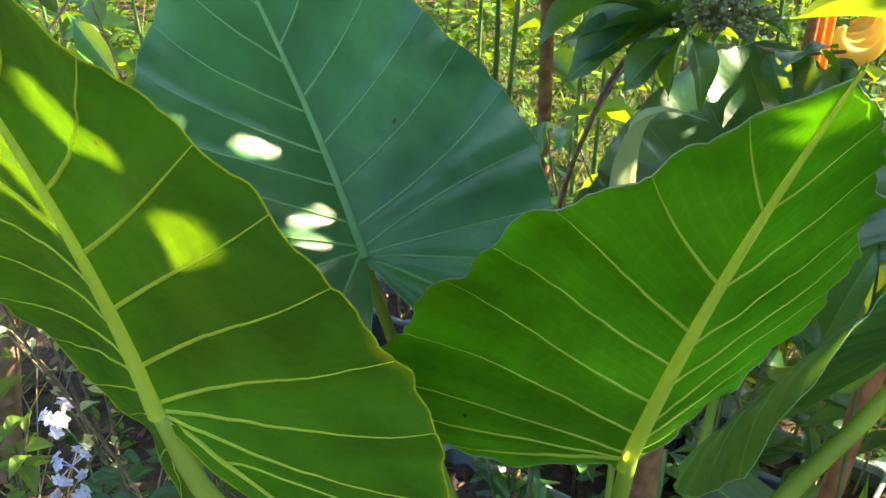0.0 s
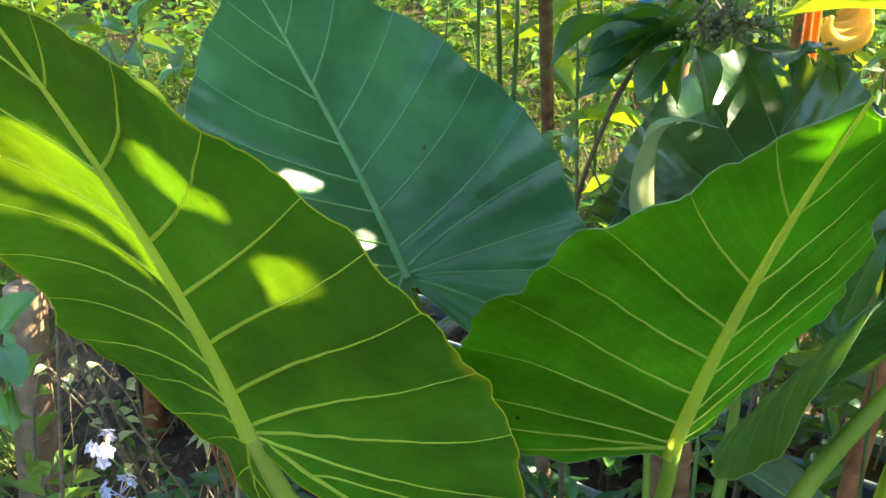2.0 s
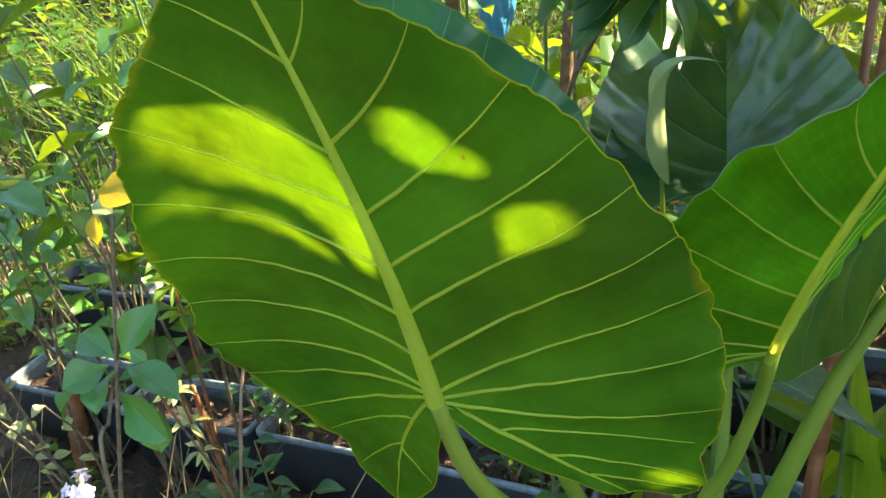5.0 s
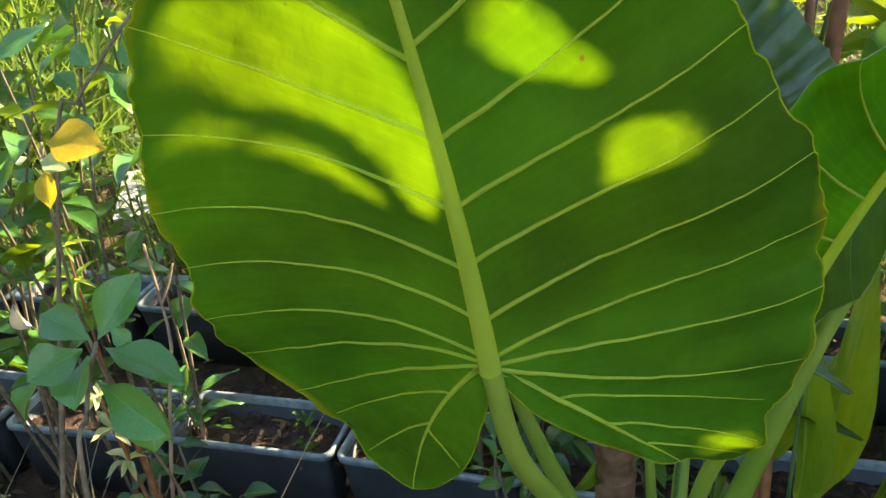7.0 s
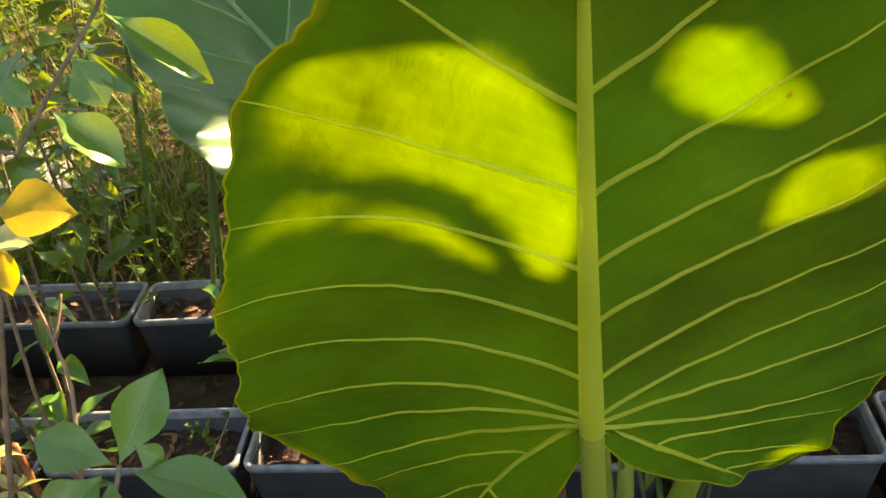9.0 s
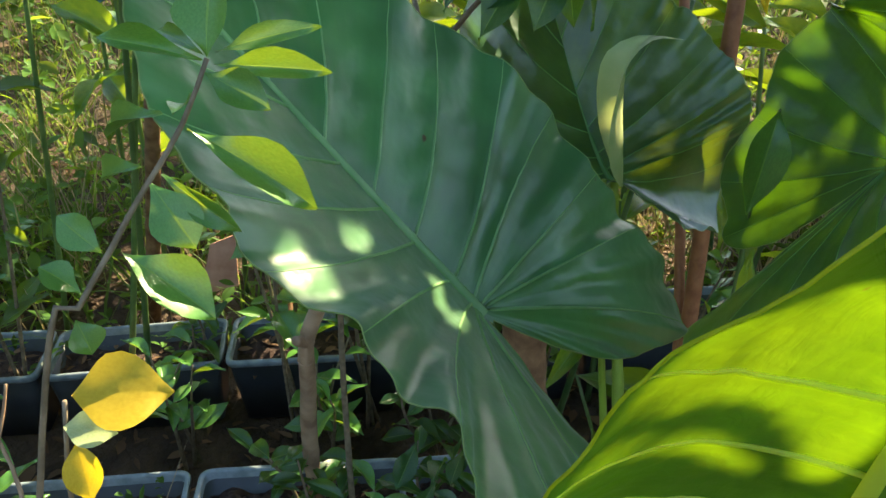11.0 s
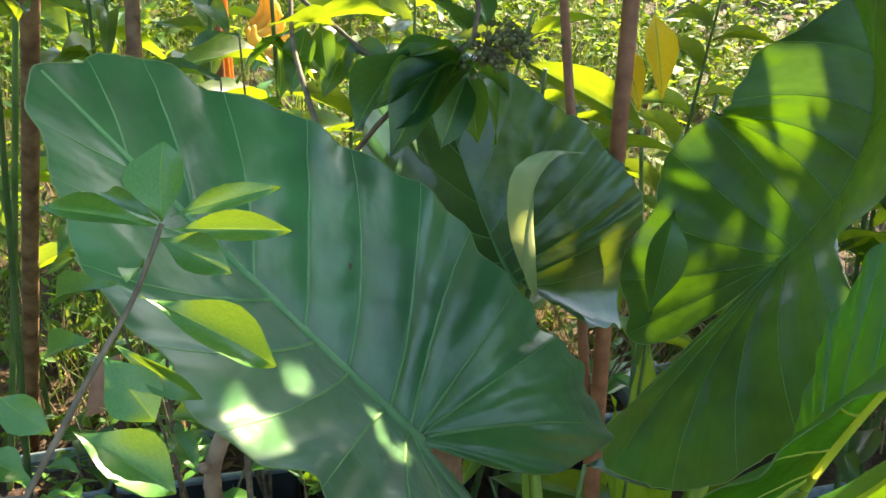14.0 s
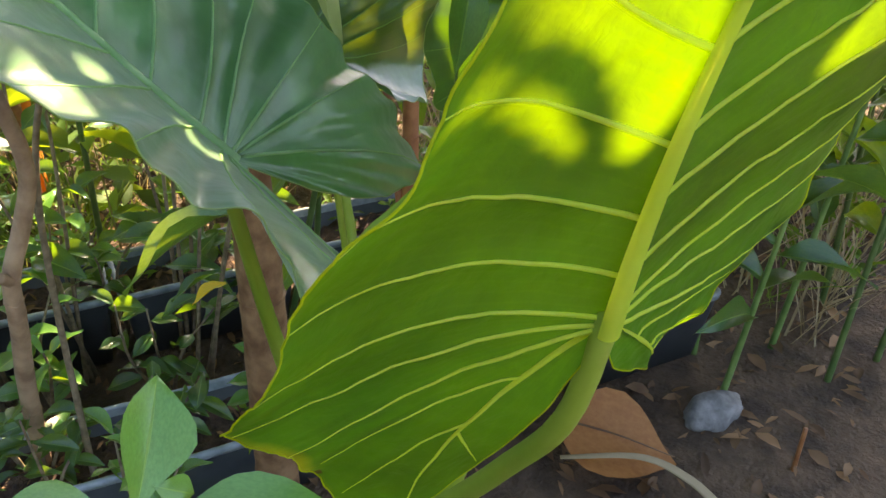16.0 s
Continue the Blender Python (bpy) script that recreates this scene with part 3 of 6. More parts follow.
big_leaf(plant, B,
         (0.401, 0.386, 0.361, 0.331, 0.303, 0.262, 0.214, 0.200, 0.190, 0.204, 0.224, 0.218, 0.214, 0.219, 0.225, 0.229, 0.224, 0.204, 0.172, 0.110, 0.012),
         (0.400, 0.386, 0.371, 0.341, 0.312, 0.281, 0.262, 0.241, 0.232, 0.221, 0.212, 0.229, 0.249, 0.286, 0.325, 0.320, 0.243, 0.180, 0.040, 0.030, 0.012),
         ((0.0, 155, 0.06), (0.0, 112, 0.06), (0.006, 78, 0.10), (0.040, 50, 0.0), (0.092, 38, -0.09), (0.135, 28, -0.11), (0.187, 19, -0.16), (0.245, 12, -0.08), (0.31, 6, -0.05)),
         ((-0.003, 143, 0.03), (-0.005, 118, 0.02), (-0.004, 97, 0.01), (0.003, 76, 0.10), (0.034, 58, -0.06), (0.091, 44, -0.06), (0.146, 34, -0.02), (0.205, 24, -0.04), (0.265, 14, -0.06), (0.325, 7, -0.06)),
         M_UPPER, M_VEIN_GREEN, M_MARGIN_PALE, -1, "blue-green leaf showing its waxy upper face", quilt=0.0036, wave=0.006, waves=8, rib=0.0056, vein=0.0014, seed=11, lumps=0.0035, rise=0.003)
C = Blade((0.160, 0.610, 1.140), (0.189, 0.546, 1.343), (0.200, 0.401, 1.525), (-0.991, 0.135, 0.015), (0.129, -0.037, -0.003, 0.010, -0.111, -0.296, 0.022, -0.186), (0.933, -0.421, 0.054, -0.155, 0.121, 0.276, -0.072, 0.179))
big_leaf(plant, C,
         (0.432, 0.385, 0.345, 0.322, 0.299, 0.262, 0.248, 0.228, 0.222, 0.232, 0.270, 0.262, 0.188, 0.040, 0.020, 0.018, 0.018, 0.018, 0.018, 0.018, 0.012),
         (0.428, 0.379, 0.323, 0.281, 0.235, 0.195, 0.135, 0.080, 0.055, 0.045, 0.042, 0.031, 0.023, 0.020, 0.019, 0.019, 0.018, 0.018, 0.018, 0.018, 0.012),
         ((0.0, 118, 0.06), (0.0, 107, 0.06), (0.006, 93, 0.10), (0.035, 63, 0.01), (0.080, 44, -0.08), (0.132, 31, -0.11), (0.177, 22, -0.08), (0.237, 12, -0.10), (0.315, 5, -0.05)),
         ((0.0, 120, 0.04), (0.0, 75, 0.06), (0.015, 50, 0.06), (0.040, 38, 0.05), (0.096, 29, -0.06), (0.150, 23, 0.0), (0.226, 13, -0.02), (0.31, 6, 0.0)),
         M_UNDER_THICK, M_VEIN_PALE, M_MARGIN_PALE, -1, "bright green leaf seen from beneath, one half folded upward", quilt=0.0030, wave=0.004, waves=7, lumps=0.0035, rib=0.0062, vein=0.0013, seed=23, skin=M_SKIN)
D = Blade((0.389, 1.090, 1.074), (0.394, 1.122, 1.055), (0.537, 1.389, 1.322), (-0.600, 0.792, 0.112), (0.219, -0.857, 0.148, -0.213, -0.454, -0.058, -0.103, -0.151), (0.031, -0.828, -0.355, 0.420, 0.321, 0.279, -0.371, -0.008))
big_leaf(plant, D,
         (0.414, 0.416, 0.395, 0.364, 0.321, 0.282, 0.250, 0.243, 0.225, 0.213, 0.210, 0.214, 0.227, 0.241, 0.255, 0.255, 0.235, 0.206, 0.161, 0.092, 0.012),
         (0.420, 0.385, 0.385, 0.364, 0.343, 0.316, 0.287, 0.251, 0.215, 0.202, 0.188, 0.133, 0.076, 0.041, 0.022, 0.016, 0.016, 0.018, 0.018, 0.018, 0.012),
         ((0.0, 155, 0.05), (0.0, 125, 0.05), (0.0, 95, 0.05), (0.030, 75, 0.05), (0.080, 57, 0.03), (0.130, 42, 0.0), (0.185, 30, 0.0), (0.245, 19, 0.0), (0.31, 10, 0.0)),
         ((0.0, 112, 0.05), (0.0, 95, 0.05), (0.010, 80, 0.05), (0.045, 64, 0.05), (0.090, 50, 0.03), (0.140, 38, 0.0), (0.195, 27, 0.0), (0.255, 17, 0.0), (0.32, 9, 0.0)),
         M_UPPER_SHINY, M_VEIN_DIM, M_MARGIN_PALE, -1, "dark green leaf with rippled shiny upper face", quilt=0.0045, wave=0.005, waves=9, rib=0.004, vein=0.001, seed=31, lumps=0.006)
E = Blade((0.478, 0.768, 1.180), (0.506, 0.646, 1.363), (0.617, 0.787, 1.474), (0.580, 0.814, -0.038), (0.001, -0.222, -0.362, -0.108, 0.117, -0.234, -0.083, 0.144), (-0.770, 0.157, -0.145, 0.171, -0.043, 0.439, 0.267, 0.087))
big_leaf(plant, E,
         (0.366, 0.380, 0.383, 0.364, 0.327, 0.291, 0.266, 0.255, 0.242, 0.234, 0.237, 0.235, 0.220, 0.225, 0.240, 0.239, 0.231, 0.237, 0.216, 0.150, 0.013),
         (0.366, 0.376, 0.371, 0.342, 0.282, 0.200, 0.130, 0.142, 0.188, 0.221, 0.245, 0.249, 0.265, 0.276, 0.276, 0.277, 0.275, 0.262, 0.240, 0.142, 0.010),
         ((0.0, 160, 0.04), (0.0, 142, 0.0), (0.008, 122, -0.04), (0.020, 100, -0.06), (0.045, 80, -0.02), (0.085, 60, 0.03), (0.14, 42, 0.0), (0.20, 27, 0.0), (0.28, 14, 0.0)),
         ((0.0, 162, 0.04), (0.0, 146, 0.06), (0.0, 128, 0.10), (0.0, 112, 0.14), (0.012, 98, 0.14), (0.04, 80, 0.10), (0.10, 52, 0.04), (0.17, 32, 0.0), (0.26, 16, 0.0)),
         M_UPPER_DARK, M_VEIN_DIM, M_MARGIN_PALE, -1, "dark green leaf with sun glowing through it", quilt=0.003, wave=0.004, waves=7, rib=0.004, vein=0.0009, seed=41, lumps=0.003)

CLUMP = (0.20, 0.86, 0.30)
bar("leaf_stalk", [(-0.195, 0.510, 1.262), (-0.165, 0.536, 1.140), (-0.073, 0.612, 0.961), (0.06, 0.75, 0.66), CLUMP], [0.0075, 0.0095, 0.012, 0.018, 0.026], M_PETIOLE, plant, sides=14, n=36)
bar("leaf_stalk", [(-0.090, 0.862, 1.209), (-0.070, 0.872, 1.130), (0.010, 0.885, 0.850), (0.12, 0.88, 0.55), CLUMP], [0.006, 0.008, 0.012, 0.018, 0.026], M_PETIOLE, plant, sides=14, n=36)
bar("leaf_stalk", [(0.161, 0.610, 1.145), (0.157, 0.630, 1.065), (0.140, 0.652, 0.970), (0.125, 0.69, 0.87), (0.14, 0.78, 0.55), CLUMP], [0.007, 0.0085, 0.010, 0.012, 0.017, 0.026], M_PETIOLE, plant, sides=14, n=36)
bar("leaf_stalk", [(0.389, 1.090, 1.074), (0.385, 1.080, 1.000), (0.330, 1.000, 0.70), CLUMP], [0.006, 0.008, 0.013, 0.024], M_PETIOLE, plant, sides=14, n=36)
bar("leaf_stalk", [(0.478, 0.768, 1.182), (0.440, 0.762, 1.100), (0.353, 0.780, 0.924), (0.26, 0.83, 0.58), CLUMP], [0.008, 0.011, 0.015, 0.020, 0.026], M_PETIOLE, plant, sides=14, n=36)
bar("plant_base", [(0.20, 0.86, GROUND - 0.03), (0.205, 0.86, 0.18), (0.20, 0.86, 0.36)], [0.055, 0.05, 0.04], M_BARK, plant, "ringed brown fibrous base of the stalks", sides=18, n=14, wobble=0.05)


# ---- small leaves ----
LEAF_SHAPES = {
    "oval": (0.02, 0.42, 0.80, 0.98, 1.0, 0.90, 0.66, 0.30, 0.0),
    "spoon": (0.02, 0.22, 0.48, 0.76, 0.96, 1.0, 0.84, 0.46, 0.0),
    "lance": (0.05, 0.50, 0.88, 1.0, 0.92, 0.74, 0.50, 0.24, 0.0),
    "strap": (0.40, 0.75, 0.95, 1.0, 0.98, 0.90, 0.72, 0.42, 0.0),
}
leaf_cache = {}


def leaf_data(shape, fold, droop, twist=0.0, ripple=0.0):
    """A unit leaf along +y, one wide: verts and faces."""
    prof = spline([(i / 8, w) for i, w in enumerate(LEAF_SHAPES[shape])], 15)
    n = len(prof)
    cols = (-1.0, -0.52, -0.045, 0.045, 0.52, 1.0)
    verts, faces = [], []
    for y, w in prof:
        w = max(w, 0.0)
        for q in cols:
            x = q * 0.5 * w
            z = (0.35 * abs(x) + 1.1 * x * x) * fold - droop * y * y + ripple * math.sin(9 * y + 2 * q) * abs(q) * 0.05
            c, s = math.cos(twist * y), math.sin(twist * y)
            verts.append((x * c - z * s * 0.3, y * (1 - 0.25 * droop * y), z * c + x * s))
    for i in range(n - 1):
        for q in range(5):
            a = i * 6 + q
            faces.append((a, a + 1, a + 7, a + 6))
    return verts, faces


def leaf_mesh(key, material, shape="oval", fold=0.35, droop=0.2, twist=0.0, ripple=0.6, vein=True):
    if (key, material.name) not in leaf_cache:
        v, f = leaf_data(shape, fold, droop, twist, ripple)
        me = bpy.data.meshes.new("leaf")
        me.from_pydata(v, [], f)
        me.polygons.foreach_set("use_smooth", [True] * len(me.polygons))
        me.materials.append(material)
        if vein:
            me.materials.append(M_MIDVEIN)
            me.polygons.foreach_set("material_index", [1 if k % 5 == 2 else 0 for k in range(len(f))])
        leaf_cache[(key, material.name)] = me
    return leaf_cache[(key, material.name)]


def leaf_pose(base, tip, width, up=(0, 0, 1), roll=0.0):
    base, tip = Vector(base), Vector(tip)
    y = (tip - base)
    ln = y.length
    y.normalize()
    x = y.cross(Vector(up))
    if x.length < 1e-3:
        x = Vector((1, 0, 0))
    x.normalize()
    z = x.cross(y)
    m = Matrix((x, y, z)).transposed().to_4x4()
    return Matrix.Translation(base) @ m @ Matrix.Rotation(roll, 4, "Y") @ Matrix.Diagonal((width, ln, ln, 1))


def leaf_part(parent, mesh, base, tip, width, up=(0, 0, 1), roll=0.0, name="leaf"):
    return share(mesh, name, parent, leaf_pose(base, tip, width, up, roll))


def sapling(name, label, stem, rows, material, stem_mat, r0, r1, up=(0, 0, 1), shape="oval", droop=0.15, seed=5, foot=None):
    """A thin stem and its leaves; each row: base, tip, width."""
    rng = random.Random(seed)
    ob = empty(name, label, "shrub")
    pts = list(stem) + ([foot] if foot else [])
    bar("stem", pts, [r0, (r0 + r1) / 2, r1], stem_mat, ob, sides=8, n=40, wobble=0.05)
    for i, (x0, y0, z0, x1, y1, z1, w) in enumerate(rows):
        me = leaf_mesh((name, i % 4), material, shape, rng.uniform(0.15, 0.5), droop * rng.uniform(0.5, 1.5), rng.uniform(-0.3, 0.3))
        leaf_part(ob, me, (x0, y0, z0), (x1, y1, z1), w * 1.05, up, rng.uniform(-0.5, 0.5))
    return ob


def scatter_leaves(name, places, material, label, category, shape="oval", fold=0.3, droop=0.2):
    """Very many small leaves in one mesh. Rows: x y z, yaw, pitch, roll, length, width."""
    prof = {"oval": (0.0, 0.8, 0.9, 0.0), "lance": (0.0, 0.9, 0.6, 0.0), "blade": (0.8, 1.0, 0.7, 0.0)}[shape]
    base, ridge = [], []
    for i, w in enumerate(prof):
        y = i / 3
        for q in (-1, 0, 1):
            base.append((q * 0.5 * w, y, -droop * y * y))
            ridge.append(abs(q) * 0.5 * w * fold)
    base = np.array(base)
    quads = np.array([(i * 3 + q, i * 3 + q + 1, i * 3 + q + 4, i * 3 + q + 3) for i in range(3) for q in range(2)])
    p = np.array(places, float)
    n = len(p)
    cy, sy, cp, sp, cr, sr = (f(p[:, k]) for k in (3, 4, 5) for f in (np.cos, np.sin))
    v = np.repeat(base[None], n, 0)
    v[:, :, 0] *= p[:, 7][:, None]
    v[:, :, 1] *= p[:, 6][:, None]
    v[:, :, 2] = v[:, :, 2] * p[:, 6][:, None] + np.array(ridge)[None] * p[:, 7][:, None]
    x, y, z = v[:, :, 0].copy(), v[:, :, 1].copy(), v[:, :, 2].copy()
    x, z = x * cr[:, None] + z * sr[:, None], -x * sr[:, None] + z * cr[:, None]
    y, z = y * cp[:, None] - z * sp[:, None], y * sp[:, None] + z * cp[:, None]
    x, y = x * cy[:, None] - y * sy[:, None], x * sy[:, None] + y * cy[:, None]
    v = np.stack([x, y, z], 2) + p[:, None, :3]
    faces = (quads[None] + (np.arange(n) * 12)[:, None, None]).reshape(-1, 4)
    me = bpy.data.meshes.new(name)
    nv, nf = n * 12, len(faces)
    me.vertices.add(nv)
    me.vertices.foreach_set("co", v.reshape(-1))
    me.loops.add(nf * 4)
    me.loops.foreach_set("vertex_index", faces.reshape(-1).astype(np.int32))
    me.polygons.add(nf)
    me.polygons.foreach_set("loop_start", np.arange(0, nf * 4, 4, dtype=np.int32))
    me.polygons.foreach_set("use_smooth", np.ones(nf, dtype=bool))
    me.update(calc_edges=True)
    me.materials.append(material)
    return tagged(new(name, me), label, category, kind="stuff")


# ---- ground ----
def ground_height(x, y):
    return GROUND + 0.022 * noise.noise((x * 2.3, y * 2.3, 0.4)) + 0.008 * noise.noise((x * 9, y * 9, 2.0))


gx = np.concatenate([[-60, -25, -12, -7], np.linspace(-4, 6, 150), [8, 13, 26, 60]])
gy = np.concatenate([[-60, -20, -8, -3], np.linspace(-1, 8, 135), [10, 14, 26, 60]])
gv = [(x, y, ground_height(x, y)) for y in gy for x in gx]
w_ = len(gx)
gf = [(j * w_ + i, j * w_ + i + 1, (j + 1) * w_ + i + 1, (j + 1) * w_ + i) for j in range(len(gy) - 1) for i in range(w_ - 1)]
tagged(link_mesh("ground", gv, gf, M_SOIL), "dark damp garden soil with dead leaves", "ground", kind="structure")

# ---- planter boxes in two rows ----
ROW, ACROSS = Vector((0.80, -0.60, 0)), Vector((0.60, 0.80, 0))
POT_RIM, POT_H, POT_L, POT_W = 0.275, 0.205, 0.43, 0.195


def rounded(l, w, r, z, n=5):
    pts = []
    for cx, cy, a0 in ((l / 2 - r, w / 2 - r, 0), (-l / 2 + r, w / 2 - r, 90), (-l / 2 + r, -w / 2 + r, 180), (l / 2 - r, -w / 2 + r, 270)):
        for k in range(n):
            a = radians(a0 + 90 * k / (n - 1))
            pts.append((cx + r * math.cos(a), cy + r * math.sin(a), z))
    return pts


def planter():
    ob = empty("planter_box", "dark grey rectangular plastic planter box filled with soil", "planter", "planter boxes in rows")
    rings = [rounded(POT_L - 0.05, POT_W - 0.05, 0.018, -POT_H), rounded(POT_L - 0.012, POT_W - 0.012, 0.022, -0.022), rounded(POT_L - 0.012, POT_W - 0.012, 0.022, -0.012),
             rounded(POT_L - 0.022, POT_W - 0.022, 0.018, -0.012), rounded(POT_L - 0.055, POT_W - 0.055, 0.015, -POT_H + 0.006)]
    n = len(rings[0])
    v = [p for r in rings for p in r]
    f = [(k * n + i, k * n + (i + 1) % n, (k + 1) * n + (i + 1) % n, (k + 1) * n + i) for k in range(len(rings) - 1) for i in range(n)]
    f.append(tuple(range(n - 1, -1, -1)))
    link_mesh("tub", v, f, M_POT, ob)
    rings = [rounded(POT_L - 0.014, POT_W - 0.014, 0.022, -0.016), rounded(POT_L, POT_W, 0.026, -0.016), rounded(POT_L + 0.001, POT_W + 0.001, 0.026, -0.003), rounded(POT_L - 0.005, POT_W - 0.005, 0.025, 0.0),
             rounded(POT_L - 0.018, POT_W - 0.018, 0.02, 0.0), rounded(POT_L - 0.023, POT_W - 0.023, 0.018, -0.004), rounded(POT_L - 0.024, POT_W - 0.024, 0.018, -0.03)]
    v = [p for r in rings for p in r]
    f = [(k * n + i, k * n + (i + 1) % n, (k + 1) * n + (i + 1) % n, (k + 1) * n + i) for k in range(len(rings) - 1) for i in range(n)]
    link_mesh("rim", v, f, M_RIM, ob, "paler scuffed rim")
    nx, ny = 26, 12
    v = [((i / (nx - 1) - 0.5) * (POT_L - 0.028), (j / (ny - 1) - 0.5) * (POT_W - 0.028), -0.055 + 0.018 * noise.noise((i * 0.5, j * 0.5, 1.0)) + 0.006 * noise.noise((i * 1.7, j * 1.7, 5.0))) for j in range(ny) for i in range(nx)]
    f = [(j * nx + i, j * nx + i + 1, (j + 1) * nx + i + 1, (j + 1) * nx + i) for j in range(ny - 1) for i in range(nx - 1)]
    link_mesh("soil", v, f, M_POT_SOIL, ob, "crumbly dark brown potting soil")
    return ob


pot = planter()
rng = random.Random(8)
first = True
for along0, across, count, step in ((-2.435, 1.343, 7, 0.446), (-2.855, 1.885, 8, 0.442)):
    for k in range(count):
        c = ROW * (along0 + k * step + 0.223) + ACROSS * (across + rng.uniform(-0.012, 0.012))
        m = Matrix.Translation((c.x, c.y, POT_RIM + rng.uniform(-0.008, 0.006))) @ Matrix.Rotation(math.atan2(ROW.y, ROW.x) + rng.uniform(-0.03, 0.03), 4, "Z") @ Matrix.Rotation(rng.uniform(-0.02, 0.02), 4, "X")
        if first:
            pot.matrix_basis, first = m, False
        else:
            copy_thing(pot, m)

# ---- saplings beside the path ----
SHRUB_B = [
    (-0.321, 0.800, 1.503, -0.310, 0.812, 1.541, 0.030),
    (-0.316, 0.800, 1.505, -0.282, 0.760, 1.523, 0.012),
    (-0.318, 0.800, 1.499, -0.279, 0.755, 1.500, 0.014),
    (-0.324, 0.800, 1.497, -0.310, 0.765, 1.485, 0.019),
    (-0.324, 0.800, 1.503, -0.365, 0.830, 1.522, 0.013),
    (-0.323, 0.800, 1.506, -0.328, 0.850, 1.514, 0.010),
    (-0.338, 0.800, 1.471, -0.287, 0.755, 1.427, 0.024),
    (-0.344, 0.800, 1.480, -0.325, 0.820, 1.479, 0.012),
    (-0.349, 0.800, 1.483, -0.371, 0.840, 1.470, 0.015),
    (-0.362, 0.800, 1.450, -0.358, 0.770, 1.423, 0.026),
    (-0.355, 0.800, 1.452, -0.339, 0.760, 1.426, 0.014),
    (-0.384, 0.800, 1.419, -0.356, 0.760, 1.387, 0.029),
    (-0.365, 0.800, 1.460, -0.382, 0.830, 1.450, 0.014),
    (-0.393, 0.800, 1.422, -0.406, 0.820, 1.441, 0.018),
    (-0.408, 0.800, 1.406, -0.420, 0.810, 1.424, 0.017),
    (-0.412, 0.807, 1.388, -0.411, 0.795, 1.372, 0.019),
]
STEM_B = [(-0.321, 0.8, 1.503), (-0.331, 0.8, 1.487), (-0.344, 0.8, 1.469), (-0.359, 0.8, 1.454), (-0.373, 0.8, 1.440), (-0.388, 0.8, 1.423), (-0.411, 0.8, 1.398), (-0.435, 0.807, 1.358)]
SHRUB_A = [
    (-0.432, 0.621, 1.284, -0.396, 0.629, 1.326, 0.028),
    (-0.429, 0.617, 1.281, -0.384, 0.557, 1.285, 0.028),
    (-0.435, 0.622, 1.285, -0.468, 0.652, 1.304, 0.026),
    (-0.442, 0.622, 1.280, -0.478, 0.602, 1.280, 0.030),
    (-0.439, 0.618, 1.276, -0.458, 0.582, 1.265, 0.036),
    (-0.422, 0.620, 1.292, -0.411, 0.608, 1.282, 0.013),
    (-0.437, 0.608, 1.261, -0.405, 0.543, 1.248, 0.030),
    (-0.412, 0.590, 1.255, -0.413, 0.567, 1.219, 0.026),
    (-0.475, 0.629, 1.263, -0.498, 0.623, 1.236, 0.030),
]
STEM_A = [(-0.432, 0.62, 1.284), (-0.442, 0.612, 1.265), (-0.451, 0.6, 1.239), (-0.461, 0.586, 1.211)]
YELLOW = [
    (-0.436, 0.754, 1.386, -0.397, 0.731, 1.381, 0.029),
    (-0.444, 0.751, 1.374, -0.425, 0.737, 1.368, 0.014),
    (-0.442, 0.745, 1.367, -0.447, 0.731, 1.341, 0.014),
]
BERRY = [
    (0.284, 1.095, 1.404, 0.320, 1.054, 1.317, 0.042),
    (0.280, 1.097, 1.407, 0.252, 1.062, 1.325, 0.042),
    (0.288, 1.097, 1.410, 0.141, 1.097, 1.385, 0.053),
    (0.274, 1.100, 1.415, 0.125, 1.111, 1.414, 0.046),
    (0.265, 1.097, 1.405, 0.201, 1.122, 1.451, 0.046),
    (0.298, 1.106, 1.431, 0.202, 1.094, 1.388, 0.046),
    (0.275, 1.108, 1.432, 0.115, 1.087, 1.359, 0.046),
    (0.292, 1.113, 1.445, 0.310, 1.123, 1.472, 0.038),
    (0.351, 1.100, 1.427, 0.417, 1.085, 1.402, 0.023),
    (0.268, 1.109, 1.433, 0.169, 1.119, 1.439, 0.046),
    (0.272, 1.093, 1.397, 0.197, 1.073, 1.339, 0.046),
    (0.200, 1.116, 1.437, 0.081, 1.106, 1.396, 0.046),
    (0.330, 1.109, 1.443, 0.345, 1.138, 1.512, 0.046),
    (0.300, 1.112, 1.445, 0.252, 1.138, 1.497, 0.038),
]
sapling("broad_leaved_sapling", "young sapling with fresh green spoon-shaped leaves", STEM_B, SHRUB_B, M_SHRUB, M_TWIG, 0.0013, 0.0030, shape="spoon", up=(-0.45, -0.45, 0.9), seed=6, foot=(-0.55, 0.85, 0.9))
sapling("broad_leaved_sapling", "low sapling with matt green oval leaves", STEM_A, SHRUB_A, M_SHRUB, M_TWIG, 0.0014, 0.0034, shape="spoon", up=(-0.3, -0.5, 0.9), seed=9, foot=(-0.50, 0.66, 0.9))
ob = empty("yellowing_twig", "thin twig with sunlit yellow leaves", "twig")
bar("stem", [(-0.440, 0.752, 1.386), (-0.448, 0.76, 1.33), (-0.45, 0.80, 1.15), (-0.40, 0.95, 0.75), (-0.36, 1.1, GROUND)], [0.0012, 0.002, 0.004], M_TWIG, ob, n=30)
